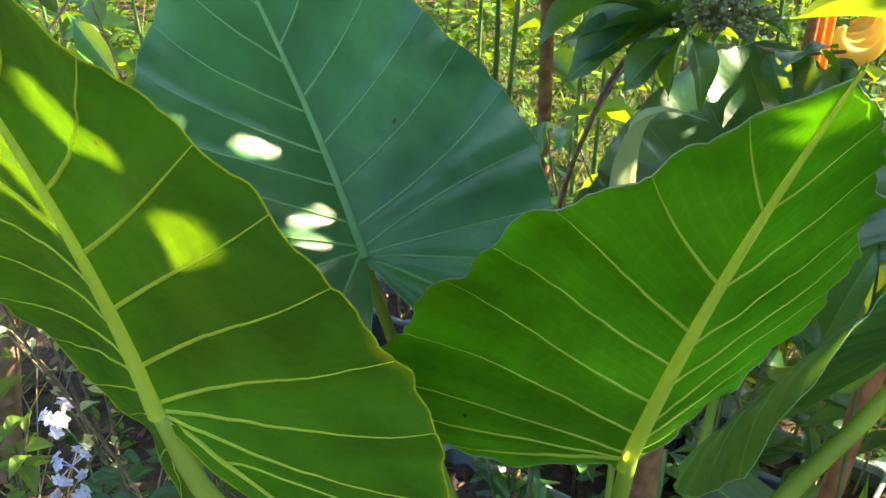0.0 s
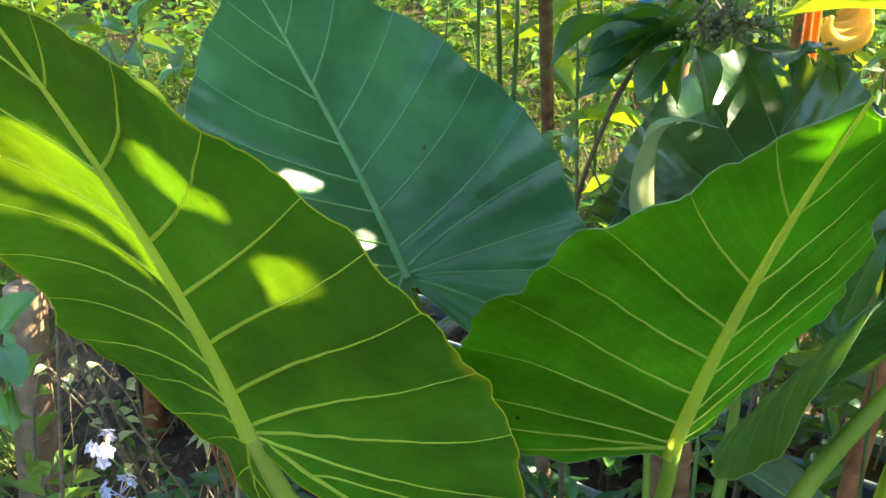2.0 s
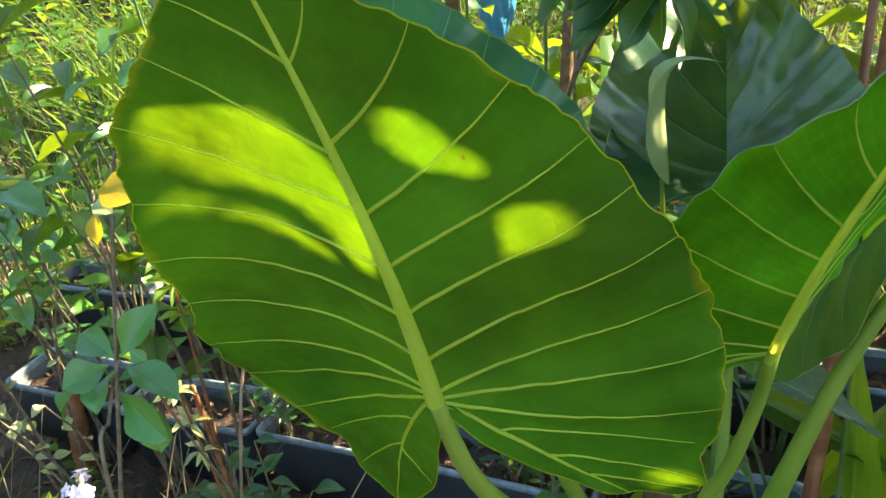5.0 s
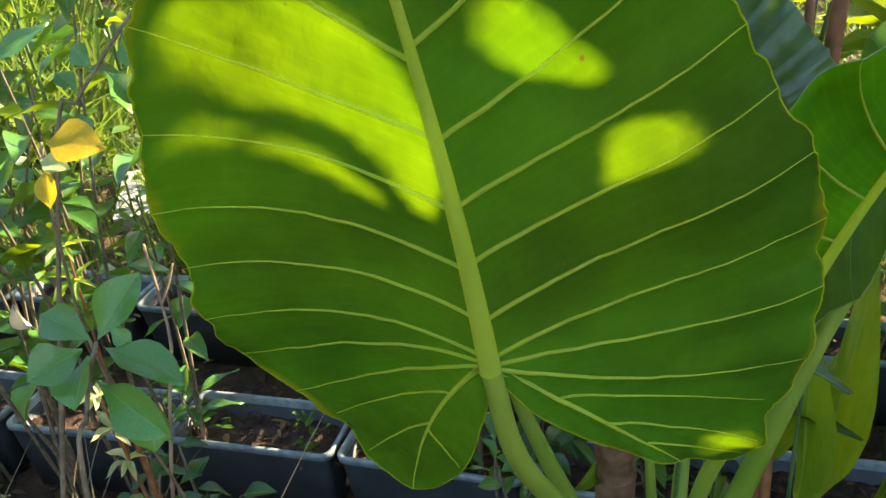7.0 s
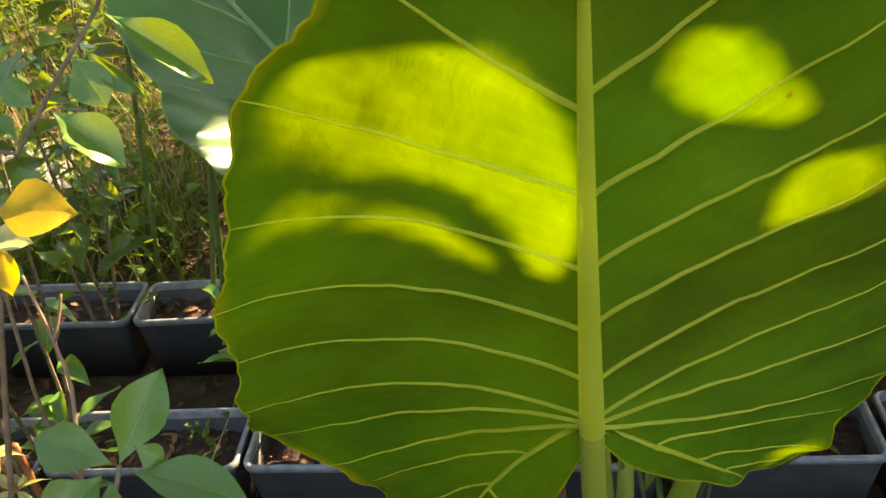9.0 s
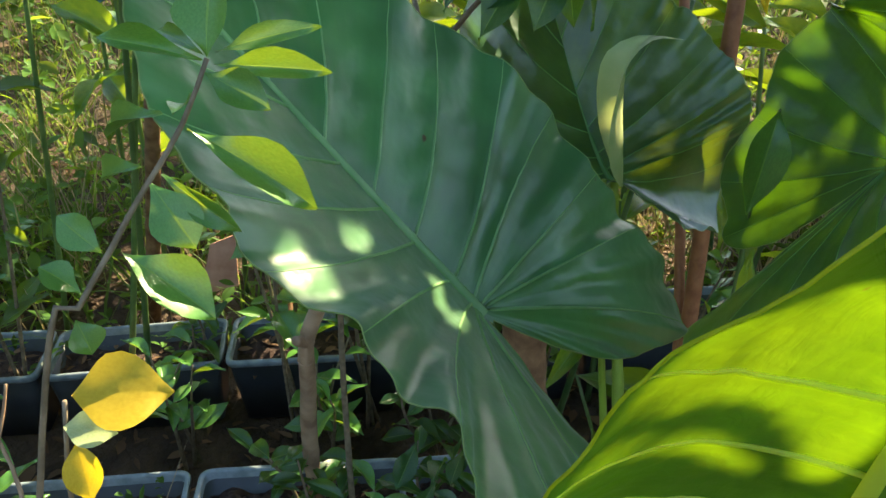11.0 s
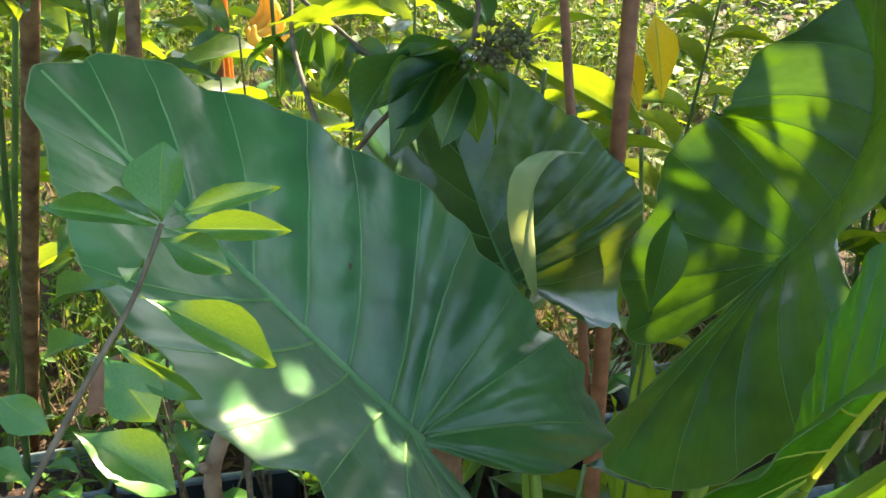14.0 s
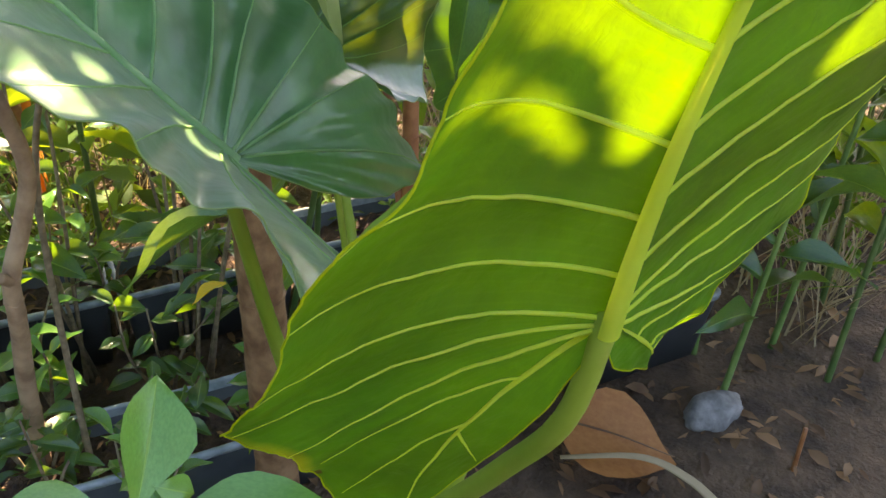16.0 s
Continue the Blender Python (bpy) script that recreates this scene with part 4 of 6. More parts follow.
for i, r in enumerate(YELLOW):
    leaf_part(ob, leaf_mesh(("yellow", i % 2), M_YELLOW if i != 1 else M_SPATHE, "oval", 0.25, 0.1, vein=False), r[:3], r[3:6], r[6] * 1.25, (-0.3, -0.6, 0.8))

# ---- berry shrub ----
ob = sapling("berry_shrub", "dark glossy shrub with a cluster of small green-brown berries", [(0.33, 1.12, 1.50), (0.29, 1.10, 1.43), (0.25, 1.13, 1.40), (0.20, 1.25, 1.25), (0.17, 1.45, 0.9)], BERRY, M_GLOSSY, M_TWIG, 0.003, 0.007, seed=3, foot=(0.16, 1.50, GROUND), droop=0.25)
bar("branch", [(0.391, 1.534, 1.432), (0.419, 1.471, 1.381), (0.453, 1.397, 1.326), (0.506, 1.34, 1.322), (0.559, 1.295, 1.335)], [0.004, 0.0035, 0.003, 0.0025], M_TWIG, ob, n=24, wobble=0.1)
bar("branch", [(0.20, 1.25, 1.25), (0.32, 1.45, 1.36), (0.391, 1.534, 1.432), (0.45, 1.62, 1.52)], [0.004, 0.004, 0.0035, 0.003], M_TWIG, ob, n=20)
rng = random.Random(77)
for k in range(0, 30, 2):
    c = spline([(0.30, 1.50, 1.38), (0.419, 1.471, 1.381), (0.453, 1.397, 1.326), (0.506, 1.34, 1.322), (0.57, 1.29, 1.345)], 31)[k]
    d = unit((rng.uniform(-1, 1), rng.uniform(-0.8, 0.6), rng.uniform(-0.7, 0.35)))
    ln = rng.uniform(0.075, 0.125)
    leaf_part(ob, leaf_mesh(("berry_branch", k % 4), M_GLOSSY if k % 5 else M_LANCE, "oval", 0.2 + 0.1 * (k % 4), 0.2), c, c + d * ln, ln * rng.uniform(0.34, 0.46), (0, 0, 1), rng.uniform(-0.5, 0.5))
ico = bmesh.new()
bmesh.ops.create_icosphere(ico, subdivisions=1, radius=1)
berry_mesh = bpy.data.meshes.new("berry")
ico.to_mesh(berry_mesh)
ico.free()
berry_mesh.polygons.foreach_set("use_smooth", [True] * len(berry_mesh.polygons))
berry_mesh.materials.append(M_BERRY)
rng = random.Random(4)
for k in range(26):
    d = Vector((rng.uniform(-0.05, 0.085), rng.uniform(-0.03, 0.05), rng.uniform(-0.035, 0.04)))
    bar("berry_stalk", [(0.30, 1.09, 1.425), Vector((0.31, 1.08, 1.425)) + d], 0.0008, M_TWIG, ob, n=4, sides=5)
for k in range(150):
    c = Vector((0.312 + rng.gauss(0, 0.026), 1.075 + rng.gauss(0, 0.016), 1.425 + rng.gauss(0, 0.014)))
    r = rng.uniform(0.0028, 0.0048)
    share(berry_mesh, "berry", ob, Matrix.Translation(c) @ Matrix.Diagonal((r, r, r, 1)))

# ---- a young leaf still folded ----
ob = empty("folded_leaf", "pale green young leaf still folded and hooked at its tip", "leaf")
nrow, v, f = 16, [], []
axis = spline([(0.212, 0.945, 1.185), (0.206, 0.950, 1.235), (0.204, 0.955, 1.285), (0.212, 0.955, 1.328), (0.238, 0.945, 1.347), (0.278, 0.931, 1.338)], nrow)
for i in range(nrow):
    s = i / (nrow - 1)
    half = float(np.interp(s, [0, 0.10, 0.25, 0.45, 0.65, 0.80, 1.0], [0.003, 0.016, 0.024, 0.023, 0.019, 0.010, 0.0008]))
    turn = radians(37 + 60 * s)
    lat, back = np.array((math.cos(turn), math.sin(turn), 0)), np.array((-math.sin(turn), math.cos(turn), 0.1))
    for q in np.linspace(-1, 1, 9):
        v.append(axis[i] + lat * half * q + back * half * (0.9 * abs(q) - 0.3) + 0.0012 * np.array((0, 1, 0)) * math.sin(7 * q + 9 * s))
for i in range(nrow - 1):
    for q in range(8):
        a = i * 9 + q
        f.append((a, a + 1, a + 10, a + 9))
link_mesh("blade", v, f, M_SPATHE, ob)
bar("stalk", [(0.215, 0.972, 1.182), (0.218, 0.97, 1.05), (0.21, 0.90, 0.5)], [0.003, 0.005, 0.010], M_PETIOLE, ob, n=20)

# ---- trunks, canes and stakes ----
UPRIGHT = (
    ("slender_trunk", "slender reddish-brown upright trunk", [(0.44, 0.98, GROUND), (0.567, 1.052, 0.809), (0.626, 1.085, 1.239), (0.685, 1.111, 1.540), (0.771, 1.149, 2.078)], [0.016, 0.0135, 0.0125, 0.0115], M_CANE),
    ("slender_trunk", "thin reddish-brown upright stem", [(0.44, 0.93, 0.06), (0.542, 1.046, 0.672), (0.587, 1.097, 0.861), (0.679, 1.2, 1.192), (0.767, 1.293, 1.455), (0.873, 1.405, 1.771)], [0.011, 0.009, 0.008, 0.008], M_CANE),
    ("rough_trunk", "thick brown rough-barked stump", [(0.315, 1.19, GROUND - 0.02), (0.31, 1.18, 0.40), (0.305, 1.172, 0.75), (0.29, 1.165, 1.00)], [0.042, 0.038, 0.036, 0.030], M_BARK),
    ("slender_trunk", "brown trunk with one sunlit side", [(0.271, 2.674, GROUND), (0.218, 2.219, 0.9), (0.18, 1.894, 1.5), (0.16, 1.70, 1.9)], [0.021, 0.018, 0.016, 0.015], M_BARK),
)
BEHIND = (
    ("slender_trunk", "brown trunk among the sunlit leaves", [(0.40, 2.12, GROUND), (0.591, 2.353, 1.027), (0.682, 2.457, 1.312), (0.78, 2.56, 1.7)], [0.024, 0.020, 0.018, 0.015], M_BARK),
    ("weathered_post", "weathered grey-brown round wooden post", [(-1.212, 1.90, GROUND - 0.02), (-1.147, 1.90, 0.398), (-1.090, 1.90, 0.720)], [0.055, 0.052, 0.048], M_POST),
    ("stump", "peeled tan wooden stake stub", [(-0.978, 2.20, GROUND - 0.02), (-0.97, 2.22, 0.18), (-0.955, 2.25, 0.31)], [0.032, 0.03, 0.026], M_CANE),
    ("crooked_branch", "crooked bare grey-brown branch with a sunlit edge", [(0.175, 1.66, GROUND), (0.12, 1.55, 0.45), (0.085, 1.465, 0.66), (0.072, 1.43, 0.775), (0.092, 1.405, 0.86), (0.102, 1.375, 0.96), (0.075, 1.36, 1.08)], [0.013, 0.014, 0.016, 0.015, 0.0135, 0.012, 0.010], M_POST),
)
for i, (nm, lab, pts, radii, mat) in enumerate(UPRIGHT + BEHIND):
    ob = empty(nm, lab, "trunk" if "post" not in nm else "post")
    stem = bar("stem" if mat is not M_POST else "wood", pts, radii, mat, ob, sides=14, n=44, wobble=0.03, seed=i)
    path = spline(pts, 60)
    rng = random.Random(i + 60)
    for k in range(4, 58, 7) if mat is M_CANE else (22, 41):
        k += rng.randint(-2, 2)
        r = float(np.interp(k / 59, np.linspace(0, 1, len(radii)), radii))
        v, f = tube_data([path[k] - (path[k + 1] - path[k]) * 0.05, path[k], path[k] + (path[k + 1] - path[k]) * 0.05], [r * 0.98, r * 1.09, r * 0.98], 14)
        link_mesh("node_ring", v, f, mat, stem)
    if nm == "crooked_branch":
        crooked = ob
bar("broken_knob", [(0.072, 1.43, 0.775), (0.045, 1.415, 0.80)], [0.012, 0.008], M_POST, crooked)


def cane(x, y, h, lean, leaves, mat_leaf, size, seed, r=0.009, name="ginger_cane", label="tall green cane with long lance-shaped leaves", wide=(0.2, 0.32), low=0.35):
    """An upright cane with two ranks of long leaves."""
    rng = random.Random(seed)
    ob = empty(name, label, "plant", "canes among the weeds")
    z0 = ground_height(x, y)
    path = spline([(x, y, z0 - 0.02), (x + lean[0] * 0.42, y + lean[1] * 0.42, z0 + h * 0.4), (x + lean[0], y + lean[1], z0 + h)], 24)
    v, f = tube_data(path, np.linspace(r, r * 0.45, 24), 8)
    link_mesh("stem", v, f, M_GREEN_CANE, ob)
    for i in range(leaves):
        k = low + (0.98 - low) * (i + 0.5) / leaves
        p = path[int(k * 23)]
        a = (0 if i % 2 else math.pi) + seed * 1.7 + rng.uniform(-0.6, 0.6)
        ln = size * rng.uniform(0.7, 1.15)
        d = np.array((math.cos(a), math.sin(a), rng.uniform(-0.1, 0.9)))
        d /= np.linalg.norm(d)
        leaf_part(ob, leaf_mesh((name, i % 3), mat_leaf, "lance", 0.3, rng.uniform(0.3, 0.5), 0.2), p, p + d * ln, size * rng.uniform(*wide), (0, 0, 1), rng.uniform(-0.5, 0.5))
    return ob


rng = random.Random(12)
for k, (x, y, h, lx, ly) in enumerate(((0.078, 2.296, 1.7, 0.005, -0.55), (0.075, 2.418, 1.7, 0.065, -0.68), (0.02, 2.70, 1.5, 0.04, -0.5))):
    cane(x, y, h, (lx, ly), 3, M_LANCE, 0.16, k, low=0.75)
NEAR_CANES = ((0.36, 2.72, 1.5, 9, 0.28), (0.62, 2.35, 1.35, 12, 0.30), (0.78, 2.10, 1.30, 12, 0.30), (0.72, 2.62, 1.35, 12, 0.28), (0.55, 2.60, 1.45, 12, 0.30), (0.66, 2.85, 1.4, 12, 0.32), (1.42, 2.55, 1.2, 10, 0.30), (-0.55, 3.1, 1.5, 8, 0.3), (-0.95, 2.9, 1.4, 9, 0.3), (-0.30, 3.4, 1.6, 9, 0.3), (0.85, 3.1, 1.5, 9, 0.3), (1.35, 2.1, 1.15, 9, 0.28), (1.55, 1.6, 1.0, 8, 0.28))
FAR_CANES = ((1.50, 1.2, 0.85, 8, 0.26), (1.75, 2.6, 1.3, 9, 0.3), (0.95, 1.55, 1.18, 9, 0.24), (1.22, 1.36, 1.10, 8, 0.24), (0.74, 1.50, 1.15, 8, 0.22), (1.9, 0.95, 0.8, 8, 0.28), (-1.5, 3.4, 1.4, 9, 0.3), (2.2, 1.8, 1.1, 9, 0.3), (0.5, 3.3, 1.6, 9, 0.3), (1.45, 3.3, 1.5, 9, 0.3), (1.75, 0.62, 0.6, 7, 0.22), (1.62, 0.86, 0.7, 7, 0.22), (1.9, 0.5, 0.7, 7, 0.24))
for k, (x, y, h, n, s) in enumerate(NEAR_CANES + FAR_CANES):
    cane(x, y, h, (rng.uniform(-0.12, 0.12), rng.uniform(-0.3, 0.0)), n, M_LANCE, s, k + 5)


def bush(x, y, h, n, size, mat, seed, label, shape="oval", wide=0.4, spread=0.22, low=0.25, category="shrub"):
    """A few stems from one foot, leaves along them."""
    rng = random.Random(seed)
    ob = empty("leafy_bush", label, category, "bushes among the weeds")
    z0 = ground_height(x, y)
    for q in range(3):
        tip = (x + rng.uniform(-spread, spread), y + rng.uniform(-spread, spread) - 0.1 * h, z0 + h * rng.uniform(0.7, 1.0))
        path = spline([(x + 0.02 * q, y, z0 - 0.02), ((x + tip[0]) / 2 + rng.uniform(-0.03, 0.03), (y + tip[1]) / 2, z0 + h * 0.5), tip], 20)
        v, f = tube_data(path, np.linspace(0.006, 0.002, 20), 6)
        link_mesh("stem", v, f, M_TWIG, ob)
        for i in range(n):
            k = low + (1 - low) * (i + 0.6) / n
            p = path[min(19, int(k * 20))]
            a = i * 2.4 + rng.uniform(-0.4, 0.4)
            d = unit((math.cos(a), math.sin(a), rng.uniform(-0.3, 0.8)))
            ln = size * rng.uniform(0.65, 1.2)
            leaf_part(ob, leaf_mesh(("bush" + shape, i % 4), mat, shape, 0.15 + 0.1 * (i % 4), 0.1 + 0.08 * (i % 4)), p, p + d * ln, ln * wide * rng.uniform(0.85, 1.15), (0, 0, 1), rng.uniform(-0.5, 0.5))
    return ob


DEEP, FRESH = "leafy bush with dark glossy oval leaves", "leafy bush with fresh sunlit green leaves"
for k, (x, y, h, n, size, mat, lab) in enumerate(((-0.74, 2.05, 1.25, 9, 0.13, M_SHRUB, FRESH), (-0.42, 1.95, 1.22, 9, 0.12, M_SHRUB, FRESH), (-1.05, 2.45, 1.2, 9, 0.13, M_SHRUB, FRESH), (-0.20, 2.45, 1.25, 9, 0.13, M_LANCE, FRESH), (-0.62, 2.6, 1.3, 9, 0.14, M_LANCE, FRESH),
                                                  (0.46, 1.86, 1.32, 10, 0.13, M_GLOSSY, DEEP), (0.66, 1.74, 1.28, 10, 0.13, M_GLOSSY, DEEP), (0.30, 1.95, 1.15, 8, 0.12, M_SHRUB, FRESH), (0.80, 1.84, 1.2, 9, 0.14, M_LANCE, FRESH), (0.52, 1.58, 1.12, 8, 0.11, M_GLOSSY, DEEP),
                                                  (1.35, 2.75, 1.0, 9, 0.14, M_SHRUB, FRESH), (2.0, 2.2, 0.8, 9, 0.14, M_SHRUB, FRESH), (2.5, 1.4, 0.7, 9, 0.14, M_SHRUB, FRESH), (0.05, 3.1, 0.9, 9, 0.14, M_SHRUB, FRESH), (-1.2, 1.75, 0.75, 8, 0.09, M_LIME, FRESH), (-0.98, 1.62, 0.62, 8, 0.08, M_LIME, FRESH))):
    bush(x, y, h, n, size, mat, k, lab)
for k, (al, ac, h, size, mat) in enumerate(((-0.62, 1.343, 0.46, 0.10, M_GLOSSY), (-0.45, 1.36, 0.42, 0.09, M_SHRUB), (-0.85, 1.33, 0.40, 0.09, M_GLOSSY), (-0.30, 1.885, 0.50, 0.11, M_GLOSSY), (-0.75, 1.885, 0.48, 0.10, M_SHRUB), (-1.15, 1.885, 0.42, 0.09, M_GLOSSY), (0.1, 1.885, 0.45, 0.10, M_SHRUB), (-1.55, 1.343, 0.38, 0.07, M_SHRUB))):
    c = ROW * al + ACROSS * ac
    bush(c.x, c.y, h, 5, size, mat, k + 40, "young plant with dark leaves growing in a planter box", "spoon", 0.36, 0.07, 0.62, "seedling")

# thicket mostly in darker leaf colour for shade; also blocks low light and bounce
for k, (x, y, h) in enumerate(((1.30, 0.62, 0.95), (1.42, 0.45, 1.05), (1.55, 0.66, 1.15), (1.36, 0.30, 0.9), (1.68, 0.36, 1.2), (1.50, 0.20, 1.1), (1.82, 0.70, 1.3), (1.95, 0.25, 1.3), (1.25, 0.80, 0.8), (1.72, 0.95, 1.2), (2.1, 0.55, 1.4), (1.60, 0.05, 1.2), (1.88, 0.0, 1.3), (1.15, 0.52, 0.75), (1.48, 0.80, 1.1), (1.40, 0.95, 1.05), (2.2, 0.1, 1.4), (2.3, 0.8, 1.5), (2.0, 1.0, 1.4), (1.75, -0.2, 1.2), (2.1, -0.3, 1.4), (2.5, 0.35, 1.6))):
    cane(x, y, h, (rng.uniform(-0.1, 0.1), rng.uniform(-0.1, 0.1)), 9, M_GLOSSY if k % 3 else M_LANCE, 0.26, k + 90, label="cane with lance-shaped leaves, most coloured darker for shade", low=0.4)

bush(-0.80, 1.72, 0.80, 8, 0.042, M_CREAM, 71, "sprawling plant with small cream-coloured sunlit leaves", "oval", 0.55, 0.14)
bush(-0.95, 1.95, 0.95, 8, 0.045, M_CREAM, 72, "sprawling plant with small cream-coloured sunlit leaves", "oval", 0.55, 0.16)
for k, (x, y) in enumerate(((-0.66, 1.50), (-0.54, 1.52), (-0.46, 1.44), (-0.40, 1.50), (-0.62, 1.40), (-0.52, 1.38), (-0.36, 1.22))):
    bush(x, y, 0.44 + 0.05 * (k % 3), 6, 0.065, M_GLOSSY, k + 140, "low weed with dull dark green leaves", "oval", 0.5, 0.07, 0.5, "weed")

for k, (x, y, h) in enumerate(((-0.69, 1.97, 1.31), (-0.56, 1.93, 1.34), (-0.92, 2.23, 1.31), (-0.58, 2.35, 1.29))):
    bush(x, y, h, 8, 0.15, M_LANCE if k % 2 else M_SHRUB, k + 200, "leafy bush with broad fresh green leaves", "oval", 0.42, 0.16, 0.45)
for k, (x, y, h) in enumerate(((0.12, 1.62, 0.42), (0.30, 1.80, 0.46), (0.48, 1.62, 0.38), (0.05, 2.05, 0.5), (0.62, 1.92, 0.5), (0.38, 2.15, 0.55), (0.80, 1.62, 0.45), (0.20, 1.38, 0.34))):
    bush(x, y, h, 7, 0.095, (M_GLOSSY, M_SHRUB)[k % 2], k + 220, "low leafy weed with shiny green leaves beside the boxes", "oval", 0.42, 0.13, 0.3, "weed")

# ---- strap leaves and loose leaves low down ----
ob = empty("strap_leaf_plant", "low plant with arching dull green strap leaf", "plant")
bar("stem", [(0.36, 1.24, GROUND), (0.34, 1.22, 0.55), (0.285, 1.175, 0.865)], [0.006, 0.004, 0.003], M_GREEN_CANE, ob, n=14)
leaf_part(ob, leaf_mesh(("strap",), M_SHRUB, "lance", 0.35, 0.25), (0.285, 1.175, 0.865), (0.137, 1.335, 0.785), 0.05)
tagged(share(leaf_mesh(("strap_yellow",), M_YELLOW, "oval", 0.3, 0.2), "yellow_leaf", None, leaf_pose((0.335, 1.27, 0.66), (0.29, 1.32, 0.635), 0.03)), "small yellowing leaf caught among the stems", "leaf")
ob = empty("silvery_leaf_plant", "broad silvery lance leaf catching the light", "plant")
leaf_part(ob, leaf_mesh(("silver",), M_SILVER, "lance", 0.3, 0.15), (0.27, 0.90, 0.93), (0.50, 0.80, 0.80), 0.058, (-0.2, -0.5, 0.8))
bar("stem", [(0.30, 1.0, GROUND), (0.28, 0.95, 0.6), (0.27, 0.90, 0.93)], [0.006, 0.004, 0.003], M_GREEN_CANE, ob, n=14)

ob = empty("oval_leaf_shoot", "dark oval leaf on a thin shoot beside the big leaves", "plant")
leaf_part(ob, leaf_mesh(("dark_oval",), M_SHRUB, "oval", 0.25, 0.1), (0.478, 0.915, 1.205), (0.425, 0.905, 1.075), 0.052, (-0.7, -0.6, 0.3))
bar("stem", [(0.55, 1.0, GROUND), (0.53, 0.97, 0.7), (0.50, 0.94, 1.1), (0.478, 0.915, 1.205)], [0.005, 0.003, 0.002], M_GREEN_CANE, ob, n=20)

# ---- bare twig and narrow-leaved sprigs ----
ob = empty("bare_twig", "bare forked twig lit by the sun", "twig")
bar("stem", [(-0.398, 1.428, 0.989), (-0.394, 1.37, 0.907), (-0.396, 1.332, 0.85), (-0.422, 1.288, 0.765), (-0.47, 1.25, 0.5), (-0.50, 1.22, GROUND)], [0.0022, 0.003, 0.0038, 0.005], M_POST, ob, n=30, wobble=0.1)
bar("fork", [(-0.363, 1.391, 0.962), (-0.376, 1.382, 0.935), (-0.394, 1.37, 0.907)], [0.0018, 0.0026], M_POST, ob, n=10)


def sprig(foot, top, n, size, seed, mat=None):
    """An upright stem with whorls of narrow leaves."""
    rng = random.Random(seed)
    ob = empty("narrow_leaf_sprig", "upright sprig with narrow yellow-green leaves", "weed", "narrow-leaved sprigs")
    path = spline([foot, ((foot[0] + top[0]) / 2 + rng.uniform(-0.02, 0.02), (foot[1] + top[1]) / 2, (foot[2] + top[2]) / 2), top], 24)
    v, f = tube_data(path, np.linspace(0.0065, 0.002, 24), 8)
    link_mesh("stem", v, f, M_CANE, ob)
    for i in range(n):
        p = path[19 + 4 * (i * 3 // n) // 2]
        a = i * 2.4
        d = unit((math.cos(a), math.sin(a), rng.uniform(-0.5, 0.7)))
        ln = size * rng.uniform(0.6, 1.15)
        leaf_part(ob, leaf_mesh(("sprig", i % 3), mat or M_LIME, "lance", 0.3, 0.3, 0.3), p, p + d * ln, ln * 0.27, (0, 0, 1), rng.uniform(-0.5, 0.5))


# cream leaf colour on this first sprig stands in for sunlight on it
sprig((-0.49, 1.36, ground_height(-0.49, 1.36) - 0.02), (-0.511, 1.273, 0.835), 22, 0.046, 2, M_CREAM)
sprig((-0.57, 1.78, ground_height(-0.57, 1.78) - 0.02), (-0.535, 1.70, 0.90), 26, 0.06, 0)
tagged(bar("cut_cane", [(-0.455, 1.38, GROUND - 0.02), (-0.470, 1.32, 0.45), (-0.487, 1.275, 0.842)], [0.0065, 0.0055, 0.0048], M_CANE, n=24, wobble=0.05), "thin brown cane cut off at the top", "cane")

tagged(share(leaf_mesh(("pale",), M_PALE, "lance", 0.6, 0.25, vein=False), "pale_dry_leaf", None, leaf_pose((-0.645, 1.66, 0.83), (-0.630, 1.67, 0.745), 0.028, (-0.3, -0.9, 0.2))), "pale dry curled leaf hanging from a twig", "leaf")
tagged(bar("thin_twig", [(-0.645, 1.66, 0.83), (-0.66, 1.70, 0.5), (-0.66, 1.72, GROUND)], [0.0015, 0.004], M_TWIG, n=12), "thin brown twig standing in the soil", "twig")
slab = [(x, y, z) for z in (GROUND - 0.03, GROUND + 0.055) for x, y in ((-0.52, 3.72), (0.05, 3.66), (0.12, 4.18), (-0.44, 4.26))]
tagged(link_mesh("concrete_slab", slab, [(3, 2, 1, 0), (4, 5, 6, 7), (0, 1, 5, 4), (1, 2, 6, 5), (2, 3, 7, 6), (3, 0, 4, 7)], M_CONCRETE, smooth=False), "pale weathered concrete slab lying among the weeds", "slab")

# ---- long ginger leaves beside the stalks ----
ob = empty("lance_leaf_plant", "low plant with long silvery-green lance-shaped leaves", "plant")
for i, (b, t, w) in enumerate((((0.47, 1.20, 0.62), (0.66, 0.93, 0.56), 0.075), ((0.44, 1.12, 0.55), (0.30, 1.02, 0.62), 0.06), ((0.66, 1.06, 0.30), (0.72, 1.00, 0.86), 0.075), ((0.60, 1.02, 0.35), (0.57, 0.98, 0.80), 0.06), ((0.76, 1.02, 0.2), (0.84, 0.90, 0.75), 0.07), ((0.50, 1.10, 0.4), (0.38, 0.98, 0.45), 0.05), ((0.60, 1.18, 0.3), (0.78, 1.10, 0.62), 0.06), ((0.40, 1.30, 0.35), (0.22, 1.12, 0.50), 0.06))):
    leaf_part(ob, leaf_mesh(("lance_low", i % 3), M_LANCE, "lance", 0.3, 0.15, 0.2), b, t, w, (-0.3, -0.6, 0.7))
